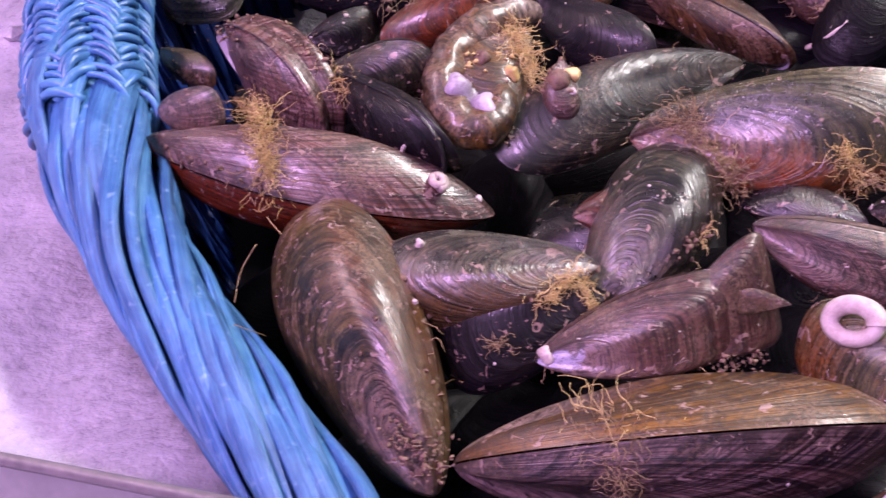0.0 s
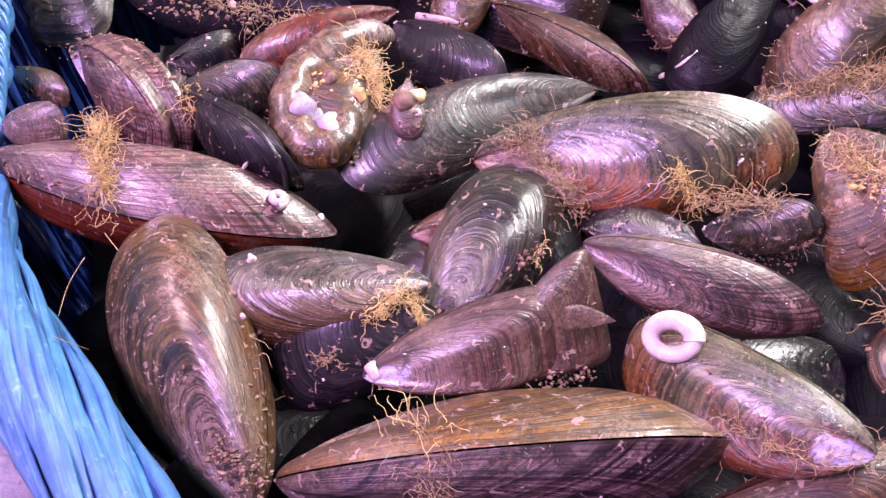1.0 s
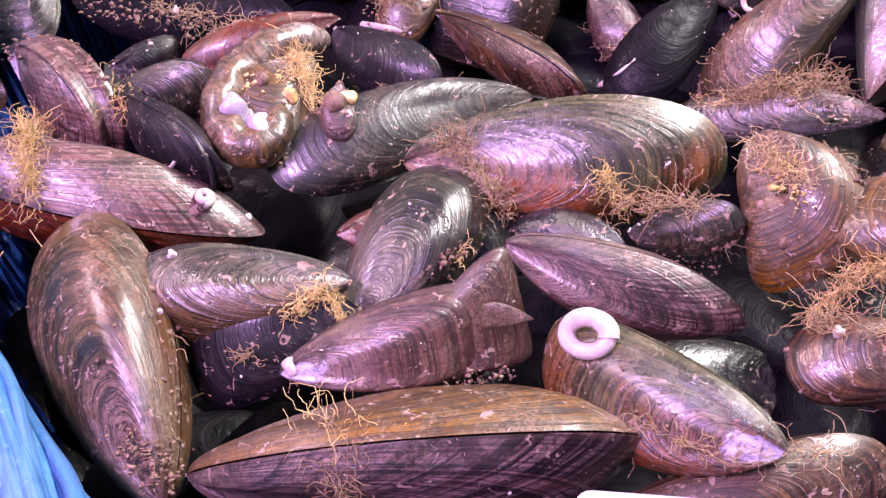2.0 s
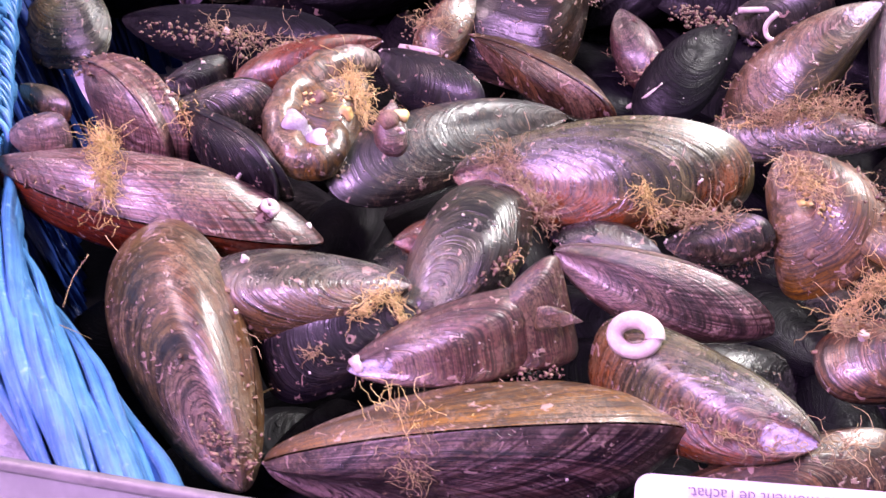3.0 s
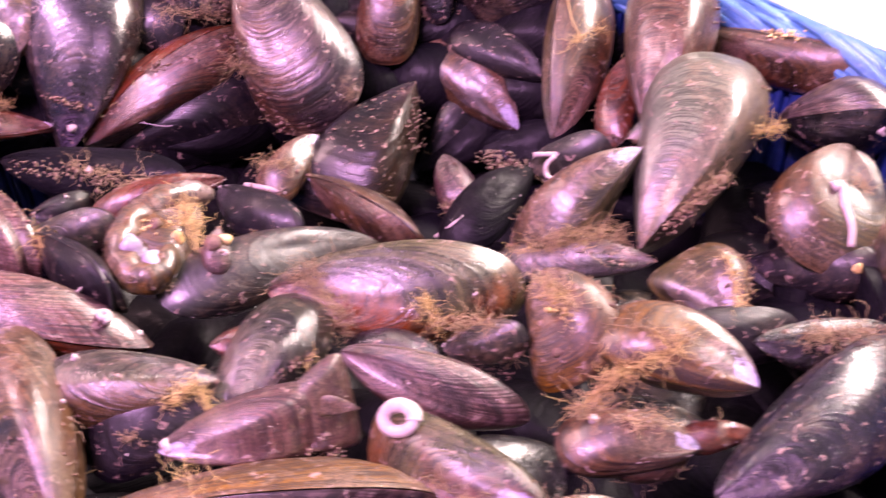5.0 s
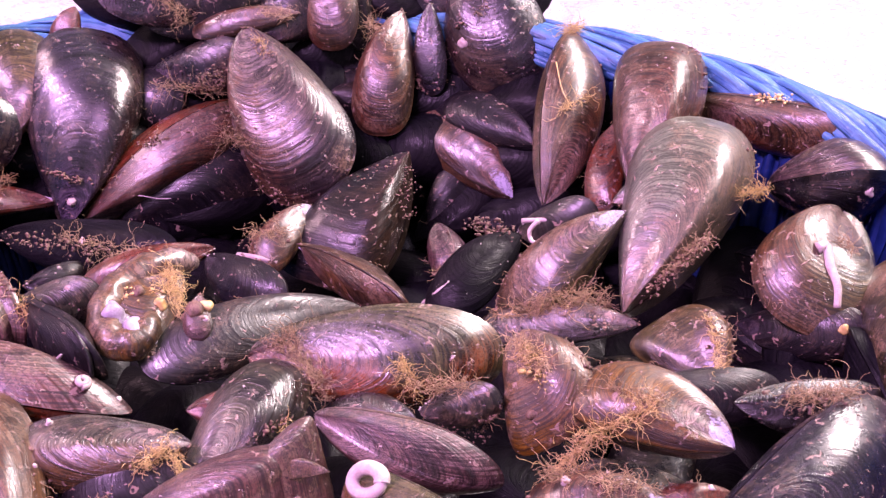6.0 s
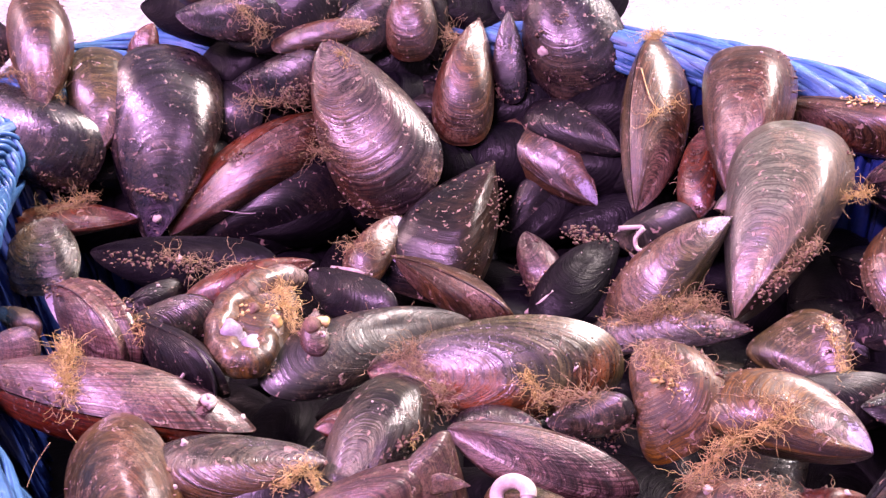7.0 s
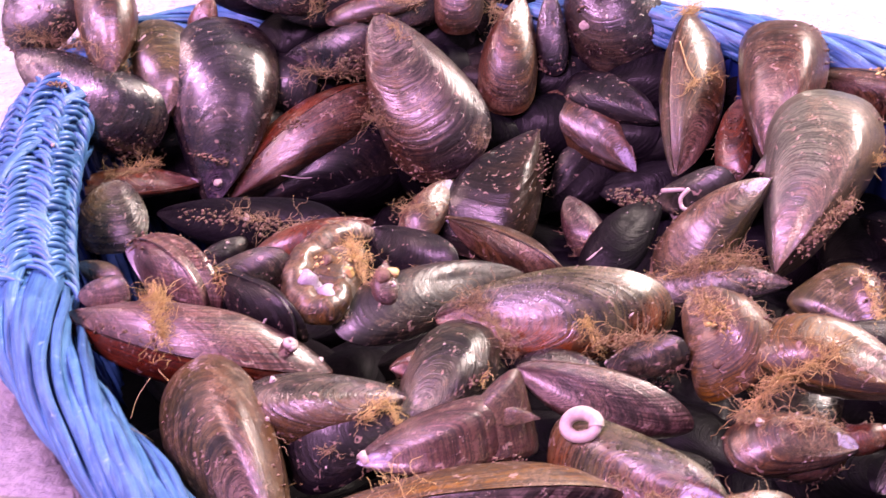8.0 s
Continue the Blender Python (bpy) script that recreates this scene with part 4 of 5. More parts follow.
# ---- attachments ----
def curl(parent, points, radius, look_name, seed):
    """A stunted shell grown into a fat hook."""
    rng = random.Random(seed)
    line = smooth_line([Vector(p) for p in points], 6)
    verts, uvs, n = [], [], len(line)
    a = Vector((0, 0, 1))
    for i, p in enumerate(line):
        d = (line[min(i + 1, n - 1)] - line[max(i - 1, 0)]).normalized()
        a = (a - d * a.dot(d)).normalized()
        b = d.cross(a)
        f = i / (n - 1)
        r = radius * (0.25 + 0.75 * min(1.0, 5 * f, 4 * (1 - f)) ** 0.5)
        for q in range(24):
            w = 2 * math.pi * q / 24
            e = a * math.cos(w) + b * math.sin(w)
            lump_r = r * (1 + 0.2 * noise.noise((p + e * r) * 210) + 0.1 * noise.noise((p + e * r) * 900))
            verts.append(p + e * lump_r)
            uvs.append((q / 24, 0.2 + 0.7 * f))
    faces = grid_faces(n, 24, wrap=True) + [tuple(range(24))[::-1], tuple((n - 1) * 24 + q for q in range(24))]
    return part("valve", mesh_of("valve", verts, faces, uvs), shell(look_name), parent, "fat hooked edge of the shell")


curl(knobbly, [(-0.0084, 0.0864, 0.0620), (-0.0157, 0.0821, 0.0645), (-0.0236, 0.0757, 0.0645), (-0.0301, 0.0674, 0.0630), (-0.0329, 0.0581, 0.0605), (-0.0312, 0.0499, 0.0575), (-0.0266, 0.0447, 0.0555), (-0.0208, 0.0455, 0.0555), (-0.0176, 0.0513, 0.0575), (-0.0181, 0.0570, 0.0590)], 0.0056, "amber", 9)
barnacle(knobbly, (-0.0291, 0.0519, 0.0612), 0.0058, 21, WORN, "pale lilac patch of bare nacre")
barnacle(knobbly, (-0.0212, 0.0482, 0.0570), 0.0066, 22, WORN, "pale lilac patch of bare nacre")
tuft(long_left, [(-0.0755, 0.0340, 0.0691), (-0.0744, 0.0288, 0.0661), (-0.0732, 0.0244, 0.0636), (-0.0726, 0.0214, 0.0599), (-0.0735, 0.0227, 0.0527)], .0035, 300, GOLD_THREAD, 101, .014)
tuft(agape_round, [(-0.0801, 0.0603, 0.0497), (-0.0888, 0.0642, 0.0486)], .003, 100, GOLD_THREAD, 102, .012)
thread(long_left, [(-0.0755, 0.0201, 0.0541), (-0.0747, 0.0192, 0.0484), (-0.0699, 0.0132, 0.0473)], .0002, GOLD_THREAD)
thread(sack, [(-0.0710, -0.0036, 0.0600), (-0.0744, -0.0081, 0.0559), (-0.0743, -0.0175, 0.0550)], .00012, BROWN_THREAD)
thread(sack, [(-0.0717, -0.0275, 0.0587), (-0.0685, -0.0265, 0.0556), (-0.0667, -0.0239, 0.0513)], .00012, BROWN_THREAD)
barnacle(long_left, (-0.0835, 0.0286, 0.0633), .0019, 106)
barnacle(long_left, (-0.0882, 0.0273, 0.0587), .0011, 107)
barnacle(long_left, (-0.0828, 0.0257, 0.0595), .001, 108)
worm_tube(long_left, [(-0.0320, 0.0235, 0.0527), (-0.0308, 0.0250, 0.0524), (-0.0311, 0.0273, 0.0525), (-0.0326, 0.0283, 0.0529), (-0.0337, 0.0272, 0.0534), (-0.0335, 0.0252, 0.0535), (-0.0323, 0.0242, 0.0534), (-0.0312, 0.0249, 0.0532), (-0.0312, 0.0266, 0.0532), (-0.0321, 0.0275, 0.0535), (-0.0330, 0.0271, 0.0539)], 0.0012)
barnacle(long_left, (-0.0232, 0.0290, 0.0447), .0015, 110)
barnacle(ribbed, (-0.0343, 0.0002, 0.0561), .0016, 111)
barnacle(left_front, (-0.0345, -0.0141, 0.0520), .0009, 112)
worm_tube(agape_dark, [(-0.0509, 0.0456, 0.0595), (-0.0491, 0.0446, 0.0612), (-0.0474, 0.0433, 0.0618), (-0.0480, 0.0430, 0.0605)], .0005)
worm_tube(agape_dark, [(-0.0436, 0.0383, 0.0560), (-0.0416, 0.0371, 0.0556), (-0.0397, 0.0360, 0.0551)], .0007)
worm_tube(agape_dark, [(-0.0420, 0.0318, 0.0567), (-0.0411, 0.0367, 0.0564), (-0.0399, 0.0361, 0.0572)], .0006)
barnacle(central, (0.0796, 0.0367, 0.0559), .0016, 117)
tuft(central, [(0.0272, 0.0452, 0.0574), (0.0300, 0.0406, 0.0567), (0.0329, 0.0372, 0.0547), (0.0357, 0.0339, 0.0526), (0.0387, 0.0314, 0.0503), (0.0418, 0.0303, 0.0468)], .005, 220, BROWN_THREAD, 118, .016)
tuft(central, [(0.0226, 0.0427, 0.0557), (0.0278, 0.0432, 0.0580), (0.0331, 0.0446, 0.0598)], .003, 80, BROWN_THREAD, 119, .012)
tuft(central, [(0.0642, 0.0325, 0.0570), (0.0663, 0.0306, 0.0526), (0.0688, 0.0302, 0.0470)], .003, 140, GOLD_THREAD, 120, .011)
tuft(central, [(0.0680, 0.0212, 0.0552), (0.0726, 0.0204, 0.0558), (0.0771, 0.0196, 0.0565), (0.0811, 0.0165, 0.0582), (0.0847, 0.0134, 0.0608)], .003, 120, BROWN_THREAD, 121, .014)
grit(central, [(0.0330, 0.0392, 0.0547), (0.0354, 0.0354, 0.0518), (0.0379, 0.0326, 0.0487), (0.0409, 0.0331, 0.0429)], .003, 25, .0007, 122)
tuft(knobbly, [(-0.0174, 0.0767, 0.0644), (-0.0138, 0.0672, 0.0631), (-0.0109, 0.0632, 0.0590)], .004, 260, GOLD_THREAD, 123, .014)
thread(red_behind, [(-0.0151, 0.0791, 0.0644), (-0.0208, 0.0864, 0.0648), (-0.0254, 0.0872, 0.0668)], .0002, GOLD_THREAD)
barnacle(knobbly, (-0.0270, 0.0539, 0.0566), .006, 125, WORN, "pale worn patch of bare nacre")
barnacle(knobbly, (-0.0187, 0.0493, 0.0523), .006, 126, WORN, "pale worn patch of bare nacre")
barnacle(knobbly, (-0.0151, 0.0591, 0.0613), .003, 127, GOLD_THREAD, "yellowish soft growth")
barnacle(knobbly, (-0.0230, 0.0622, 0.0640), .003, 128, CRUD, "pinkish brown lump")
barnacle(lump, (-0.0032, 0.0549, 0.0614), .0042, 129, CRUD, "pinkish brown lump")
barnacle(lump, (-0.0004, 0.0578, 0.0613), .0032, 130, GOLD_THREAD, "yellowish soft growth")
grit(knobbly, [(-0.0303, 0.0584, 0.0619), (-0.0259, 0.0598, 0.0634), (-0.0214, 0.0628, 0.0638), (-0.0169, 0.0672, 0.0635)], .002, 30, .0012, 131, GOLD_THREAD)
barnacle(lump, (0.0004, 0.0533, 0.0589), .0018, 132)
grit(knobbly, [(-0.0333, 0.0524, 0.0548), (-0.0275, 0.0487, 0.0548), (-0.0219, 0.0467, 0.0538), (-0.0163, 0.0457, 0.0520)], .002, 40, .0008, 133)
grit(agape_round, [(-0.0958, 0.0819, 0.0613), (-0.0895, 0.0771, 0.0648)], .0025, 30, .001, 134)
tuft(grey_behind, [(-0.0622, 0.0653, 0.0587), (-0.0573, 0.0545, 0.0591)], .003, 60, GOLD_THREAD, 135, .012)
thread(agape_round, [(-0.0625, 0.0591, 0.0596), (-0.0551, 0.0564, 0.0629), (-0.0611, 0.0559, 0.0544)], .00018, GOLD_THREAD)
tuft(ribbed, [(-0.0067, -0.0115, 0.0492), (-0.0031, -0.0101, 0.0519), (0.0007, -0.0075, 0.0526)], .0035, 120, GOLD_THREAD, 137, .008)
tuft(black_oval, [(0.0017, -0.0069, 0.0505), (0.0053, -0.0093, 0.0447)], .0025, 80, GOLD_THREAD, 138, .008)
grit(black_oval, [(-0.0180, -0.0168, 0.0426), (-0.0154, -0.0174, 0.0421)], .0012, 8, .0008, 139)
tuft(black_oval, [(-0.0192, -0.0179, 0.0431), (-0.0139, -0.0187, 0.0430)], .002, 24, BROWN_THREAD, 140, .007)
barnacle(black_oval, (-0.0174, -0.0199, 0.0380), .0007, 141)
grit(upright, [(0.0308, 0.0130, 0.0496), (0.0269, 0.0079, 0.0504), (0.0232, 0.0042, 0.0503)], .002, 35, .001, 142)
barnacle(horn, (-0.0057, -0.0215, 0.0425), .0028, 143)
grit(horn, [(0.0305, -0.0205, 0.0398), (0.0361, -0.0169, 0.0361), (0.0409, -0.0171, 0.0367)], .002, 40, .0009, 144)
tuft(front, [(0.0060, -0.0474, 0.0496), (0.0078, -0.0520, 0.0479), (0.0096, -0.0552, 0.0445)], .005, 220, BROWN_THREAD, 146, .016)
tuft(front, [(0.0011, -0.0438, 0.0481), (0.0048, -0.0461, 0.0493), (0.0084, -0.0481, 0.0501), (0.0121, -0.0499, 0.0505)], .004, 50, GOLD_THREAD, 147, .02)
grit(left_front, [(-0.0359, -0.0400, 0.0421), (-0.0332, -0.0430, 0.0401), (-0.0306, -0.0458, 0.0380), (-0.0290, -0.0469, 0.0337)], .0025, 80, .0011, 148)
grit(left_front, [(-0.0387, -0.0367, 0.0441), (-0.0359, -0.0395, 0.0427), (-0.0333, -0.0421, 0.0412), (-0.0306, -0.0445, 0.0396)], .003, 30, .0008, 149)
thread(black_oval, [(-0.0296, -0.0206, 0.0315), (-0.0270, -0.0190, 0.0316), (-0.0249, -0.0204, 0.0322)], .00022, GOLD_THREAD)
RING = (Vector((0.0581, -0.0231, 0.0545)), Vector((0.79, -0.55, 0.28)), Vector((0.26, 0.62, 0.74)))
worm_tube(ringed, [RING[0] + RING[1] * (0.0052 * math.cos(0.43 * k)) + RING[2] * (0.0036 * math.sin(0.43 * k)) for k in range(16)], 0.0023, "chalky white ring of a broken barnacle")
tuft(ringed, [(0.0664, -0.0403, 0.0475), (0.0697, -0.0424, 0.0476), (0.0730, -0.0443, 0.0477), (0.0762, -0.0461, 0.0476), (0.0795, -0.0478, 0.0474), (0.0828, -0.0493, 0.0471)], .002, 52, BROWN_THREAD, 153, .017)
tuft(ringed, [(0.0828, -0.0493, 0.0471), (0.0871, -0.0496, 0.0478), (0.0915, -0.0497, 0.0483), (0.0961, -0.0502, 0.0493), (0.1022, -0.0448, 0.0430), (0.1069, -0.0439, 0.0426)], .0015, 44, BROWN_THREAD, 154, .016)
grit(ringed, [(0.0676, -0.0382, 0.0485), (0.0712, -0.0402, 0.0487), (0.0749, -0.0421, 0.0488)], .002, 12, .0009, 155)
barnacle(ringed, (0.0694, -0.0397, 0.0481), .0009, 157)
worm_tube(dark_mid, [(0.0675, 0.1039, 0.0363), (0.0720, 0.1002, 0.0423), (0.0772, 0.1018, 0.0464)], .0009)
worm_tube(dark_mid, [(0.0713, 0.1002, 0.0416), (0.0730, 0.1019, 0.0443), (0.0737, 0.1020, 0.0450)], .0007)
worm_tube(triangle_small, [(-0.0065, 0.1426, 0.0353), (0.0020, 0.1374, 0.0370), (0.0098, 0.1367, 0.0355)], .0014)
grit(small_grey, [(0.0744, 0.0164, 0.0480), (0.0788, 0.0124, 0.0489), (0.0849, 0.0143, 0.0446), (0.0899, 0.0120, 0.0440)], .002, 30, .0008, 162)
tuft(hairy_round, [(0.0966, 0.0228, 0.0715), (0.1015, 0.0222, 0.0680), (0.1046, 0.0157, 0.0684), (0.1080, 0.0115, 0.0675)], .004, 140, BROWN_THREAD, 163, .013)
tuft(hairy_round, [(0.0988, 0.0263, 0.0659), (0.1054, 0.0159, 0.0689)], .003, 80, GOLD_THREAD, 164, .01)
barnacle(hairy_round, (0.1113, 0.0065, 0.0565), .005, 165, WORN, "pale worn patch of bare nacre")
grit(hairy_round, [(0.1003, 0.0246, 0.0659), (0.1039, 0.0156, 0.0661), (0.1080, 0.0100, 0.0644)], .002, 40, .0016, 166, GOLD_THREAD)
barnacle(hairy_round, (0.1029, 0.0061, 0.0558), .0026, 167, CRUD, "pinkish brown lump")
barnacle(hairy_round, (0.1113, 0.0195, 0.0685), .0018, 168)
tuft(strand, [(0.1100, -0.0018, 0.0429), (0.1140, -0.0003, 0.0460), (0.1181, 0.0011, 0.0492), (0.1213, -0.0019, 0.0561)], .0012, 120, GOLD_THREAD, 169, .02)
tuft(strand, [(0.1198, -0.0009, 0.0538), (0.1237, -0.0039, 0.0588), (0.1279, -0.0043, 0.0615), (0.1324, -0.0040, 0.0636), (0.1366, -0.0033, 0.0662)], .0012, 120, GOLD_THREAD, 170, .02)
tuft(strand, [(0.1245, 0.0038, 0.0663), (0.1292, 0.0014, 0.0666), (0.1339, -0.0001, 0.0664), (0.1389, -0.0012, 0.0657)], .002, 80, BROWN_THREAD, 171, .01)
barnacle(blue_patch, (0.1114, -0.0169, 0.0501), .0021, 172)
tuft(blue_patch, [(0.1177, -0.0192, 0.0520), (0.1227, -0.0193, 0.0517), (0.1280, -0.0187, 0.0506), (0.1335, -0.0171, 0.0485)], .0025, 100, BROWN_THREAD, 173, .014)
tuft(conical, [(0.1603, 0.0531, 0.0602), (0.1609, 0.0471, 0.0578), (0.1620, 0.0429, 0.0543), (0.1605, 0.0312, 0.0552)], .002, 100, GOLD_THREAD, 174, .009)
grit(conical, [(0.1585, 0.0444, 0.0658), (0.1617, 0.0478, 0.0567), (0.1625, 0.0433, 0.0527), (0.1601, 0.0297, 0.0542)], .0015, 30, .0012, 175)
tuft(white_tip, [(0.1007, 0.0777, 0.0497), (0.1063, 0.0757, 0.0514), (0.1120, 0.0756, 0.0521), (0.1181, 0.0746, 0.0526), (0.1249, 0.0786, 0.0512), (0.1308, 0.0779, 0.0521)], .003, 220, BROWN_THREAD, 176, .016)
tuft(tufted, [(0.0918, 0.0816, 0.0437), (0.0980, 0.0777, 0.0468), (0.1042, 0.0756, 0.0493), (0.1105, 0.0742, 0.0504), (0.1169, 0.0733, 0.0516)], .002, 60, GOLD_THREAD, 177, .016)
grit(tufted, [(0.1171, 0.0746, 0.0508), (0.1231, 0.0728, 0.0505), (0.1291, 0.0714, 0.0498), (0.1351, 0.0703, 0.0488)], .003, 30, .001, 178)
worm_tube(worm_small, [(0.1036, 0.1340, 0.0547), (0.1131, 0.1317, 0.0563), (0.1235, 0.1269, 0.0587)], .0011)
worm_tube(worm_small, [(0.1082, 0.1008, 0.0713), (0.1052, 0.0996, 0.0680), (0.1057, 0.0979, 0.0649), (0.1079, 0.0920, 0.0666)], .0009)
worm_tube(worm_small, [(0.1076, 0.1350, 0.0459), (0.1099, 0.1349, 0.0420), (0.1113, 0.1312, 0.0473)], .0007)
worm_tube(worm_big, [(0.1994, 0.0820, 0.0704), (0.2028, 0.0836, 0.0700), (0.2033, 0.0776, 0.0657), (0.2048, 0.0727, 0.0610), (0.2043, 0.0681, 0.0555)], .0020)
tuft(worm_big, [(0.2076, 0.0867, 0.0705), (0.2135, 0.0850, 0.0673)], .003, 60, BROWN_THREAD, 184, .01)
barnacle(cap, (0.2253, 0.1170, 0.0747), .0024, 185)
grit(dark_tall, [(-0.0948, 0.1914, 0.0506), (-0.0865, 0.1892, 0.0488), (-0.0784, 0.1890, 0.0461)], .002, 70, .0012, 187)
barnacle(dark_tall, (-0.0843, 0.1863, 0.0376), .0028, 188)
barnacle(crusted, (-0.0617, 0.1286, 0.0483), .0024, 189)
grit(rings, [(-0.0141, 0.1920, 0.0776), (-0.0069, 0.1828, 0.0700)], .003, 40, .0011, 190)
tuft(diagonal, [(-0.0192, 0.1861, 0.0690), (-0.0068, 0.1805, 0.0663)], .003, 60, BROWN_THREAD, 191, .016)
thread(diag_under, [(-0.0563, 0.1870, 0.0404), (-0.0437, 0.1900, 0.0375), (-0.0318, 0.1932, 0.0417), (-0.0248, 0.1970, 0.0450)], .0003, CHALK)
grit(diagonal, [(-0.0549, 0.2003, 0.0583), (-0.0451, 0.1998, 0.0610)], .0015, 20, .0014, 193)
grit(rings, [(-0.0090, 0.2249, 0.0974), (-0.0024, 0.2167, 0.0958), (0.0036, 0.2104, 0.0934)], .003, 40, .0009, 194)
tuft(rings, [(-0.0061, 0.2207, 0.0976), (-0.0008, 0.2092, 0.0939)], .002, 40, GOLD_THREAD, 195, .008)
tuft(top_fill_c, [(0.0385, 0.2461, 0.0989), (0.0484, 0.2311, 0.0929)], .004, 120, BROWN_THREAD, 196, .015)
barnacle(upper_dark, (0.0805, 0.2307, 0.0922), .0034, 197)
grit(upper_dark, [(0.0902, 0.2373, 0.1075), (0.0805, 0.2341, 0.1002)], .002, 40, .0013, 198)
barnacle(upper_dark, (0.0903, 0.2293, 0.0965), .0019, 199)
grit(small_side, [(0.0634, 0.2288, 0.0734), (0.0755, 0.2342, 0.0757)], .003, 30, .001, 200)
tuft(stand_brown, [(0.1200, 0.1795, 0.0815), (0.1309, 0.1891, 0.0836)], .0015, 80, GOLD_THREAD, 201, .012)
thread(stand_brown, [(0.1186, 0.1996, 0.0944), (0.1207, 0.1871, 0.0869), (0.1245, 0.1821, 0.0816)], .0003, GOLD_THREAD)
barnacle(stand_brown, (0.1291, 0.1868, 0.0817), .0014, 203)
grit(triangle, [(0.0274, 0.1631, 0.0490), (0.0341, 0.1650, 0.0526), (0.0408, 0.1696, 0.0549), (0.0477, 0.1760, 0.0565), (0.0548, 0.1834, 0.0577)], .0018, 80, .001, 204)
grit(triangle, [(0.0588, 0.1793, 0.0583), (0.0588, 0.1680, 0.0549), (0.0588, 0.1611, 0.0496), (0.0590, 0.1567, 0.0431)], .0018, 40, .0009, 205)
tuft(triangle_small, [(-0.0014, 0.1462, 0.0423), (0.0068, 0.1423, 0.0450), (0.0140, 0.1451, 0.0447)], .003, 100, BROWN_THREAD, 206, .014)
grit(triangle_small, [(-0.0014, 0.1442, 0.0409), (0.0057, 0.1368, 0.0371)], .003, 25, .001, 207)
tuft(white_tip, [(0.1060, 0.0767, 0.0534), (0.1119, 0.0763, 0.0547), (0.1184, 0.0789, 0.0543), (0.1253, 0.0800, 0.0544)], .003, 120, BROWN_THREAD, 208, .014)
grit(dark_mid, [(0.0856, 0.1344, 0.0536), (0.0919, 0.1330, 0.0519), (0.0973, 0.1262, 0.0523)], .003, 50, .0014, 209)
grit(big_grey, [(0.1425, 0.0738, 0.0577), (0.1476, 0.0760, 0.0618), (0.1531, 0.0792, 0.0651), (0.1589, 0.0837, 0.0680), (0.1652, 0.0894, 0.0702)], .0018, 90, .0011, 210)
tuft(big_grey, [(0.1476, 0.0750, 0.0634), (0.1530, 0.0784, 0.0670), (0.1586, 0.0827, 0.0703), (0.1647, 0.0884, 0.0728)], .0025, 100, BROWN_THREAD, 211, .009)
tuft(big_grey, [(0.1782, 0.1063, 0.0787), (0.1875, 0.1100, 0.0790)], .002, 80, GOLD_THREAD, 212, .01)
grit(red_back, [(0.1376, 0.1673, 0.0726), (0.1360, 0.1561, 0.0681)], .002, 30, .0013, 213)
grit(red_back, [(0.1329, 0.1448, 0.0570), (0.1397, 0.1450, 0.0591)], .002, 30, .0012, 214)
tuft(open_flat, [(-0.1304, 0.1778, 0.0451), (-0.1228, 0.1818, 0.0450), (-0.1154, 0.1873, 0.0442)], .002, 160, BROWN_THREAD, 215, .013)
tuft(open_flat, [(-0.1220, 0.1841, 0.0452), (-0.1115, 0.1936, 0.0455)], .002, 80, GOLD_THREAD, 216, .01)
grit(sack, [(-0.1514, 0.1845, 0.0862), (-0.1458, 0.1885, 0.0834)], .001, 14, .0014, 217)
grit(lying_left, [(-0.1303, 0.1865, 0.0601), (-0.1259, 0.1873, 0.0584)], .0015, 12, .0013, 218)
barnacle(sack, (-0.1497, 0.1646, 0.0775), .0013, 219)
barnacle(sack, (-0.1402, 0.1448, 0.0745), .0011, 220)
worm_tube(back_left, [(-0.1202, 0.2165, 0.0904), (-0.1178, 0.2182, 0.0935), (-0.1161, 0.2199, 0.0949)], .0011)
tuft(corner_dark, [(-0.1748, 0.2172, 0.0981), (-0.1664, 0.2147, 0.0972), (-0.1592, 0.2163, 0.0949), (-0.1525, 0.2202, 0.0916), (-0.1432, 0.2160, 0.0915)], .003, 220, BROWN_THREAD, 222, .022)
tuft(sack, [(-0.1406, 0.2088, 0.0962), (-0.1307, 0.2043, 0.0916), (-0.1238, 0.2095, 0.0838)], .003, 140, BROWN_THREAD, 223, .016)
grit(corner_dark, [(-0.1595, 0.2218, 0.1089), (-0.1539, 0.2208, 0.1041), (-0.1493, 0.2230, 0.0984)], .003, 40, .0016, 224)
tuft(top_dark, [(-0.0503, 0.2339, 0.1151), (-0.0443, 0.2333, 0.1088), (-0.0393, 0.2355, 0.1020)], .004, 140, BROWN_THREAD, 225, .014)
tuft(top_brown, [(-0.0069, 0.2345, 0.1058), (0.0064, 0.2337, 0.1037)], .003, 60, BROWN_THREAD, 226, .01)
grit(back_blue, [(-0.0300, 0.2080, 0.0831), (-0.0217, 0.2102, 0.0859), (-0.0126, 0.2070, 0.0901)], .003, 60, .0013, 227)
tuft(back_blue, [(-0.0488, 0.2056, 0.0820), (-0.0419, 0.2067, 0.0814), (-0.0349, 0.2077, 0.0808), (-0.0279, 0.2086, 0.0803), (-0.0195, 0.2040, 0.0818)], .002, 60, BROWN_THREAD, 228, .02)
grit(crusted, [(-0.0806, 0.1083, 0.0603), (-0.0715, 0.1099, 0.0580), (-0.0622, 0.1115, 0.0559), (-0.0528, 0.1128, 0.0538), (-0.0445, 0.1204, 0.0483), (-0.0328, 0.1102, 0.0521)], .003, 70, .0012, 229)
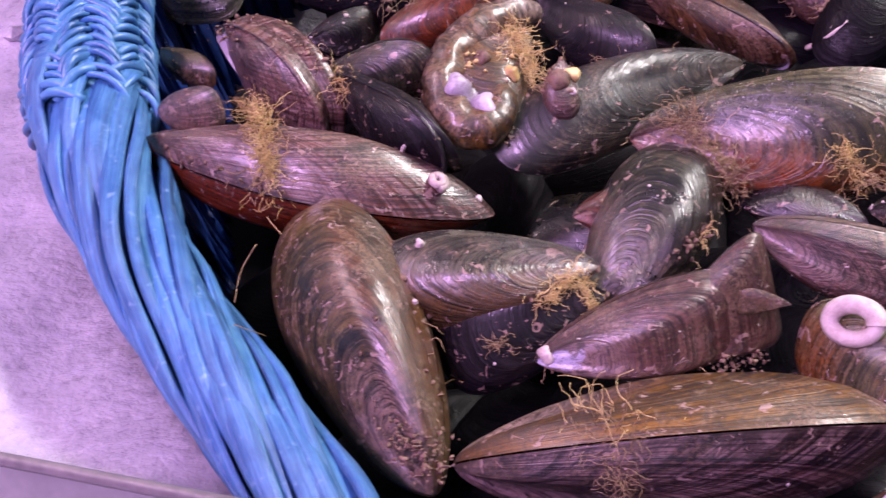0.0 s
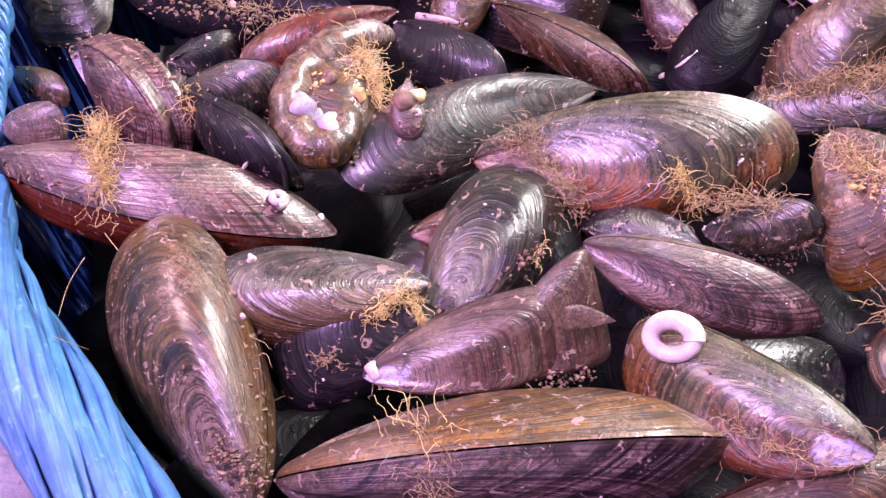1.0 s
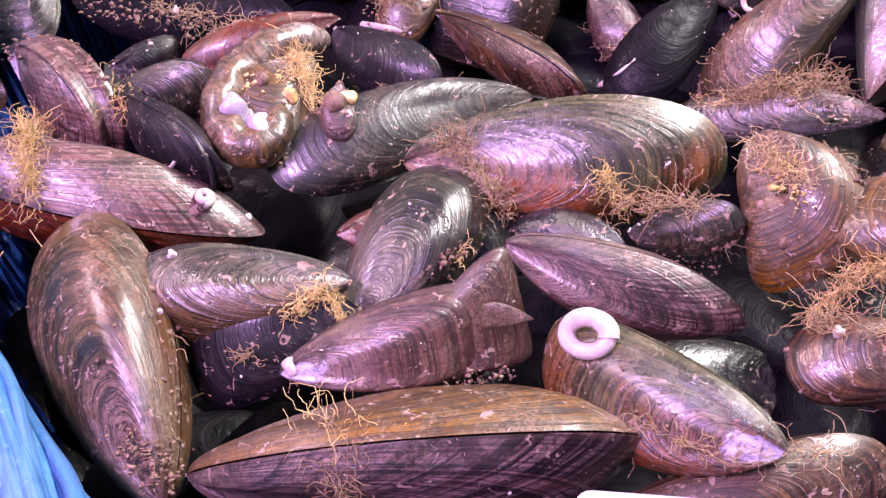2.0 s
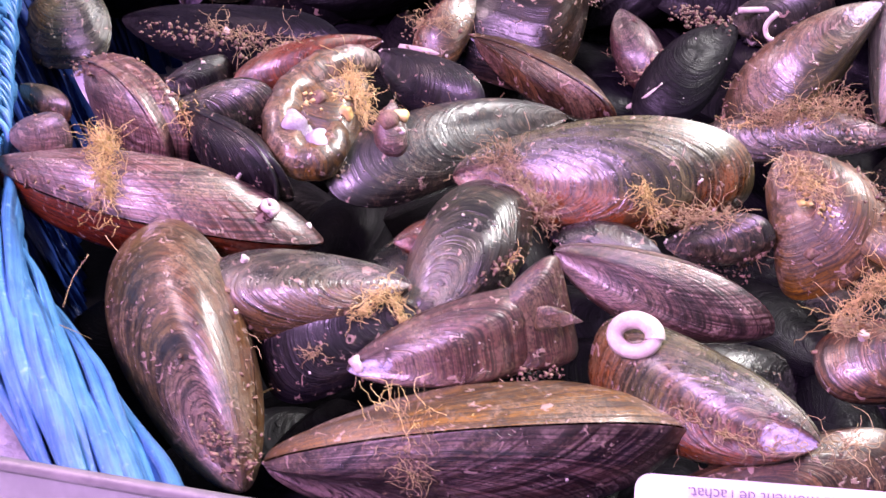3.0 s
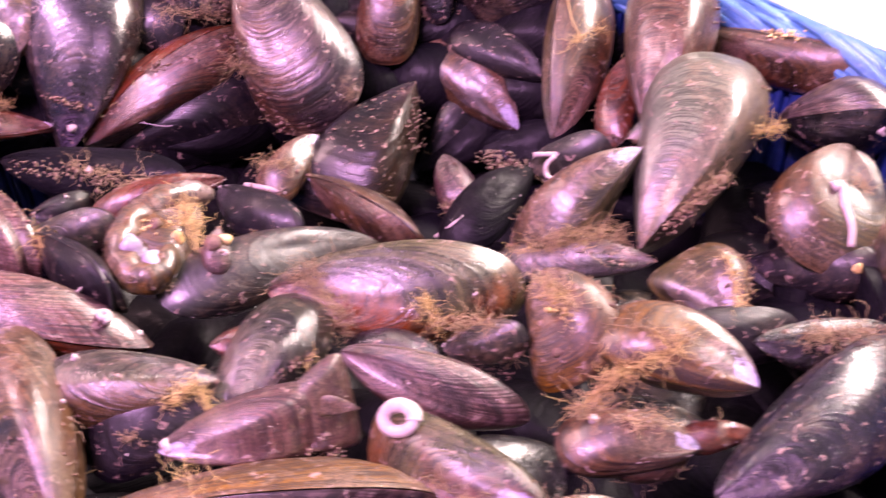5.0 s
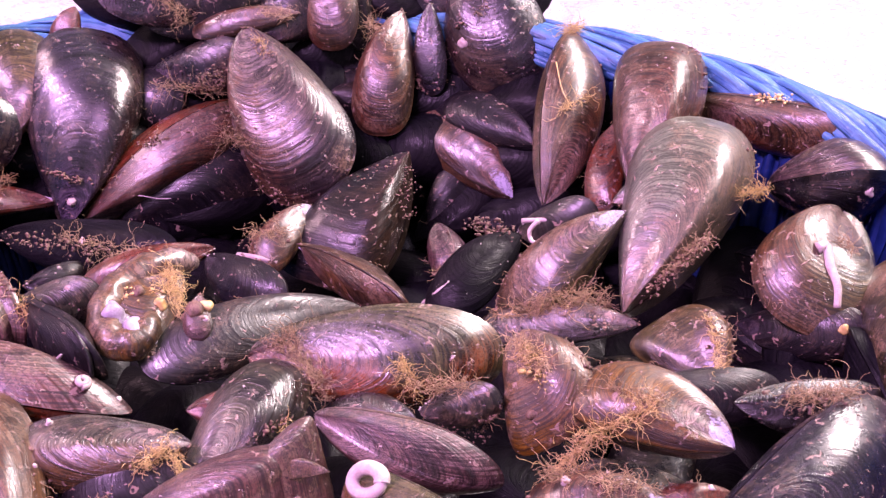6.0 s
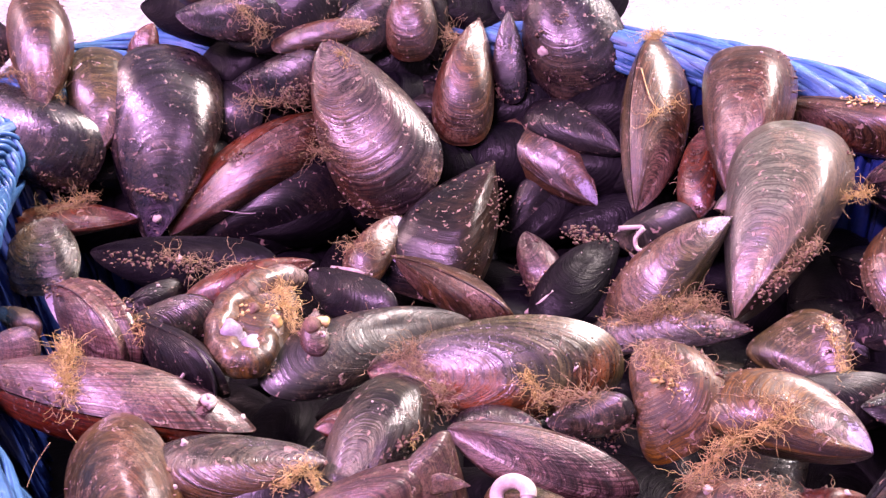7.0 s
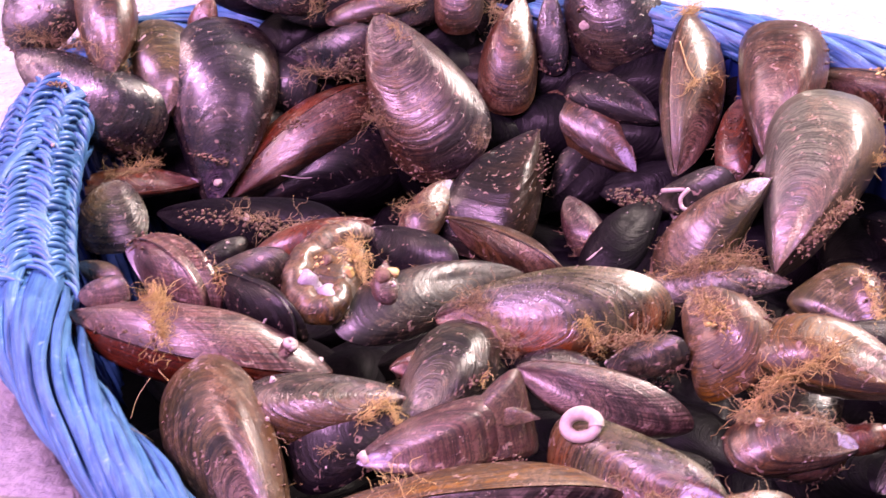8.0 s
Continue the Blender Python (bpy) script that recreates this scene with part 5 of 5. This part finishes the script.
tuft(crusted, [(-0.0639, 0.1145, 0.0578), (-0.0575, 0.1154, 0.0560), (-0.0527, 0.1237, 0.0502), (-0.0453, 0.1206, 0.0505), (-0.0369, 0.1121, 0.0532)], .003, 80, BROWN_THREAD, 230, .016)
tuft(dark_tuft, [(0.1786, 0.0222, 0.0515), (0.1852, 0.0235, 0.0514), (0.1919, 0.0253, 0.0511), (0.1960, 0.0177, 0.0566)], .004, 180, BROWN_THREAD, 231, .015)
grit(dark_tuft, [(0.1687, 0.0228, 0.0506), (0.1750, 0.0230, 0.0508), (0.1818, 0.0232, 0.0501), (0.1886, 0.0241, 0.0493), (0.1920, 0.0127, 0.0563), (0.1970, 0.0096, 0.0582)], .003, 40, .0011, 232)
barnacle(bowl, (0.2058, 0.0627, 0.0506), .0026, 234, GOLD_THREAD, "yellowish soft growth")
tuft(sack, [(0.1224, 0.2223, 0.0997), (0.1298, 0.2251, 0.1012)], .003, 120, GOLD_THREAD, 235, .013)
grit(sack, [(0.1949, 0.1716, 0.0902), (0.1992, 0.1658, 0.0917), (0.2044, 0.1612, 0.0929)], .002, 25, .0016, 236, GOLD_THREAD)
tuft(blue_patch, [(0.1105, -0.0183, 0.0508), (0.1070, -0.0106, 0.0496)], .003, 60, BROWN_THREAD, 237, .016)
tuft(upright, [(0.0311, 0.0120, 0.0497), (0.0298, 0.0090, 0.0477)], .0015, 28, GOLD_THREAD, 238, .006)


# ---- sign and label at the front of the stall ----
def rounded_plate(width, height, radius, depth):
    bm = bmesh.new()
    ring = []
    for cx, cy, a0 in ((width / 2 - radius, height / 2 - radius, 0), (-width / 2 + radius, height / 2 - radius, 90), (-width / 2 + radius, -height / 2 + radius, 180), (width / 2 - radius, -height / 2 + radius, 270)):
        for i in range(6):
            a = radians(a0 + 18 * i)
            ring.append(bm.verts.new((cx + radius * math.cos(a), cy + radius * math.sin(a), 0)))
    face = bm.faces.new(ring)
    top = bmesh.ops.extrude_face_region(bm, geom=[face])
    bmesh.ops.translate(bm, verts=[v for v in top["geom"] if isinstance(v, bmesh.types.BMVert)], vec=(0, 0, -depth))
    bmesh.ops.recalc_face_normals(bm, faces=bm.faces)
    me = bpy.data.meshes.new("plate")
    bm.to_mesh(me)
    bm.free()
    return me


def plate_pose(a, b, down):
    """Axes of a plate whose top edge runs from a to b and which falls away along down."""
    a, b = Vector(a), Vector(b)
    x = (b - a).normalized()
    y = -(Vector(down) - x * x.dot(Vector(down))).normalized()
    return Matrix.Translation((a + b) / 2) @ Matrix((x, y, x.cross(y))).transposed().to_4x4()


def lettering(text, size, parent, at, material, turn=0):
    curve = bpy.data.curves.new("text", "FONT")
    curve.body, curve.size, curve.extrude, curve.align_x = text, size, 0.00008, "LEFT"
    tmp = new("tmp", curve)
    bpy.context.view_layer.update()
    me = bpy.data.meshes.new_from_object(tmp.evaluated_get(bpy.context.evaluated_depsgraph_get()))
    bpy.data.objects.remove(tmp)
    me.name = "lettering"
    me.materials.clear()
    ob = part("lettering", me, material, parent, world_space=False)
    ob.matrix_basis = pose(at[0], at[1], 0.0003, 0, 0, turn)
    return ob


def bar(w, h, parent, at, material):
    ob = part("bar", rounded_plate(w, h, h * 0.2, 0.0001), material, parent, world_space=False)
    ob.matrix_basis = pose(at[0], at[1], 0.0004)
    return ob


def build_sign():
    a, b = Vector((-0.0531, -0.0888, 0.0786)), Vector((0.006, -0.107, 0.088))
    a = a + (a - b) * 1.4
    m = plate_pose(a, b, (0.0, -0.45, -0.9))
    w = (b - a).length
    sign = new("price_sign")
    sign.matrix_basis = m
    tagged(sign, "grey plastic price sign with white letters at the sack", "sign")
    me = rounded_plate(w, 0.07, 0.004, 0.0015)
    panel = part("panel", me, SIGN_GREY, sign, world_space=False)
    panel.matrix_basis = pose(0, -0.036, 0)
    line = [Vector((-w / 2 + w * i / 12, 0.0004, 0.0004)) for i in range(13)]
    part("edge", tube_mesh("edge", [line], 0.0013, 10, 1.0), SIGN_EDGE, sign, "dark rounded edge strip", world_space=False)
    knob = [Vector((w / 2 - 0.001 + 0.002 * i, 0.001 * math.sin(i), 0.0005)) for i in range(4)]
    part("clip", tube_mesh("clip", [knob], 0.0022, 10, 0.7), SIGN_EDGE, sign, "dark end clip", world_space=False)
    x0 = w / 2 - 0.062
    lettering("EC", 0.0135, sign, (x0 + 0.0022, -0.0138), INK_WHITE)
    bar(0.009, 0.0095, sign, (x0 + 0.0275, -0.0091), INK_WHITE)
    for i in range(4):
        bar(0.0022, 0.006, sign, (x0 - 0.03 + 0.005 * i, -0.010), INK_WHITE)


build_sign()


def build_tag():
    a, b = Vector((0.0535, -0.0729, 0.0643)), Vector((0.1037, -0.0757, 0.0632))
    d = (b - a).normalized()
    b = a + d * 0.085
    m = plate_pose(a, b, (0.02, -0.75, -0.55))
    tag = new("label_tag")
    tag.matrix_basis = m
    tagged(tag, "white plastic label tag with violet print on the mussels", "label")
    me = rounded_plate(0.085, 0.05, 0.003, 0.0007)
    part("card", me, PAPER, tag, world_space=False).matrix_basis = pose(0, -0.025, 0)
    lettering("vivants au moment de l'achat.", 0.0032, tag, (0.0055, -0.0020), INK, 180)
    for k in range(9):
        bar(0.0011 + 0.0004 * (k % 3), 0.0036, tag, (-0.0345 + 0.0026 * k + (0.003 if k > 1 else 0) + (0.002 if k > 5 else 0), -0.0075), INK)
    return tag


build_tag()
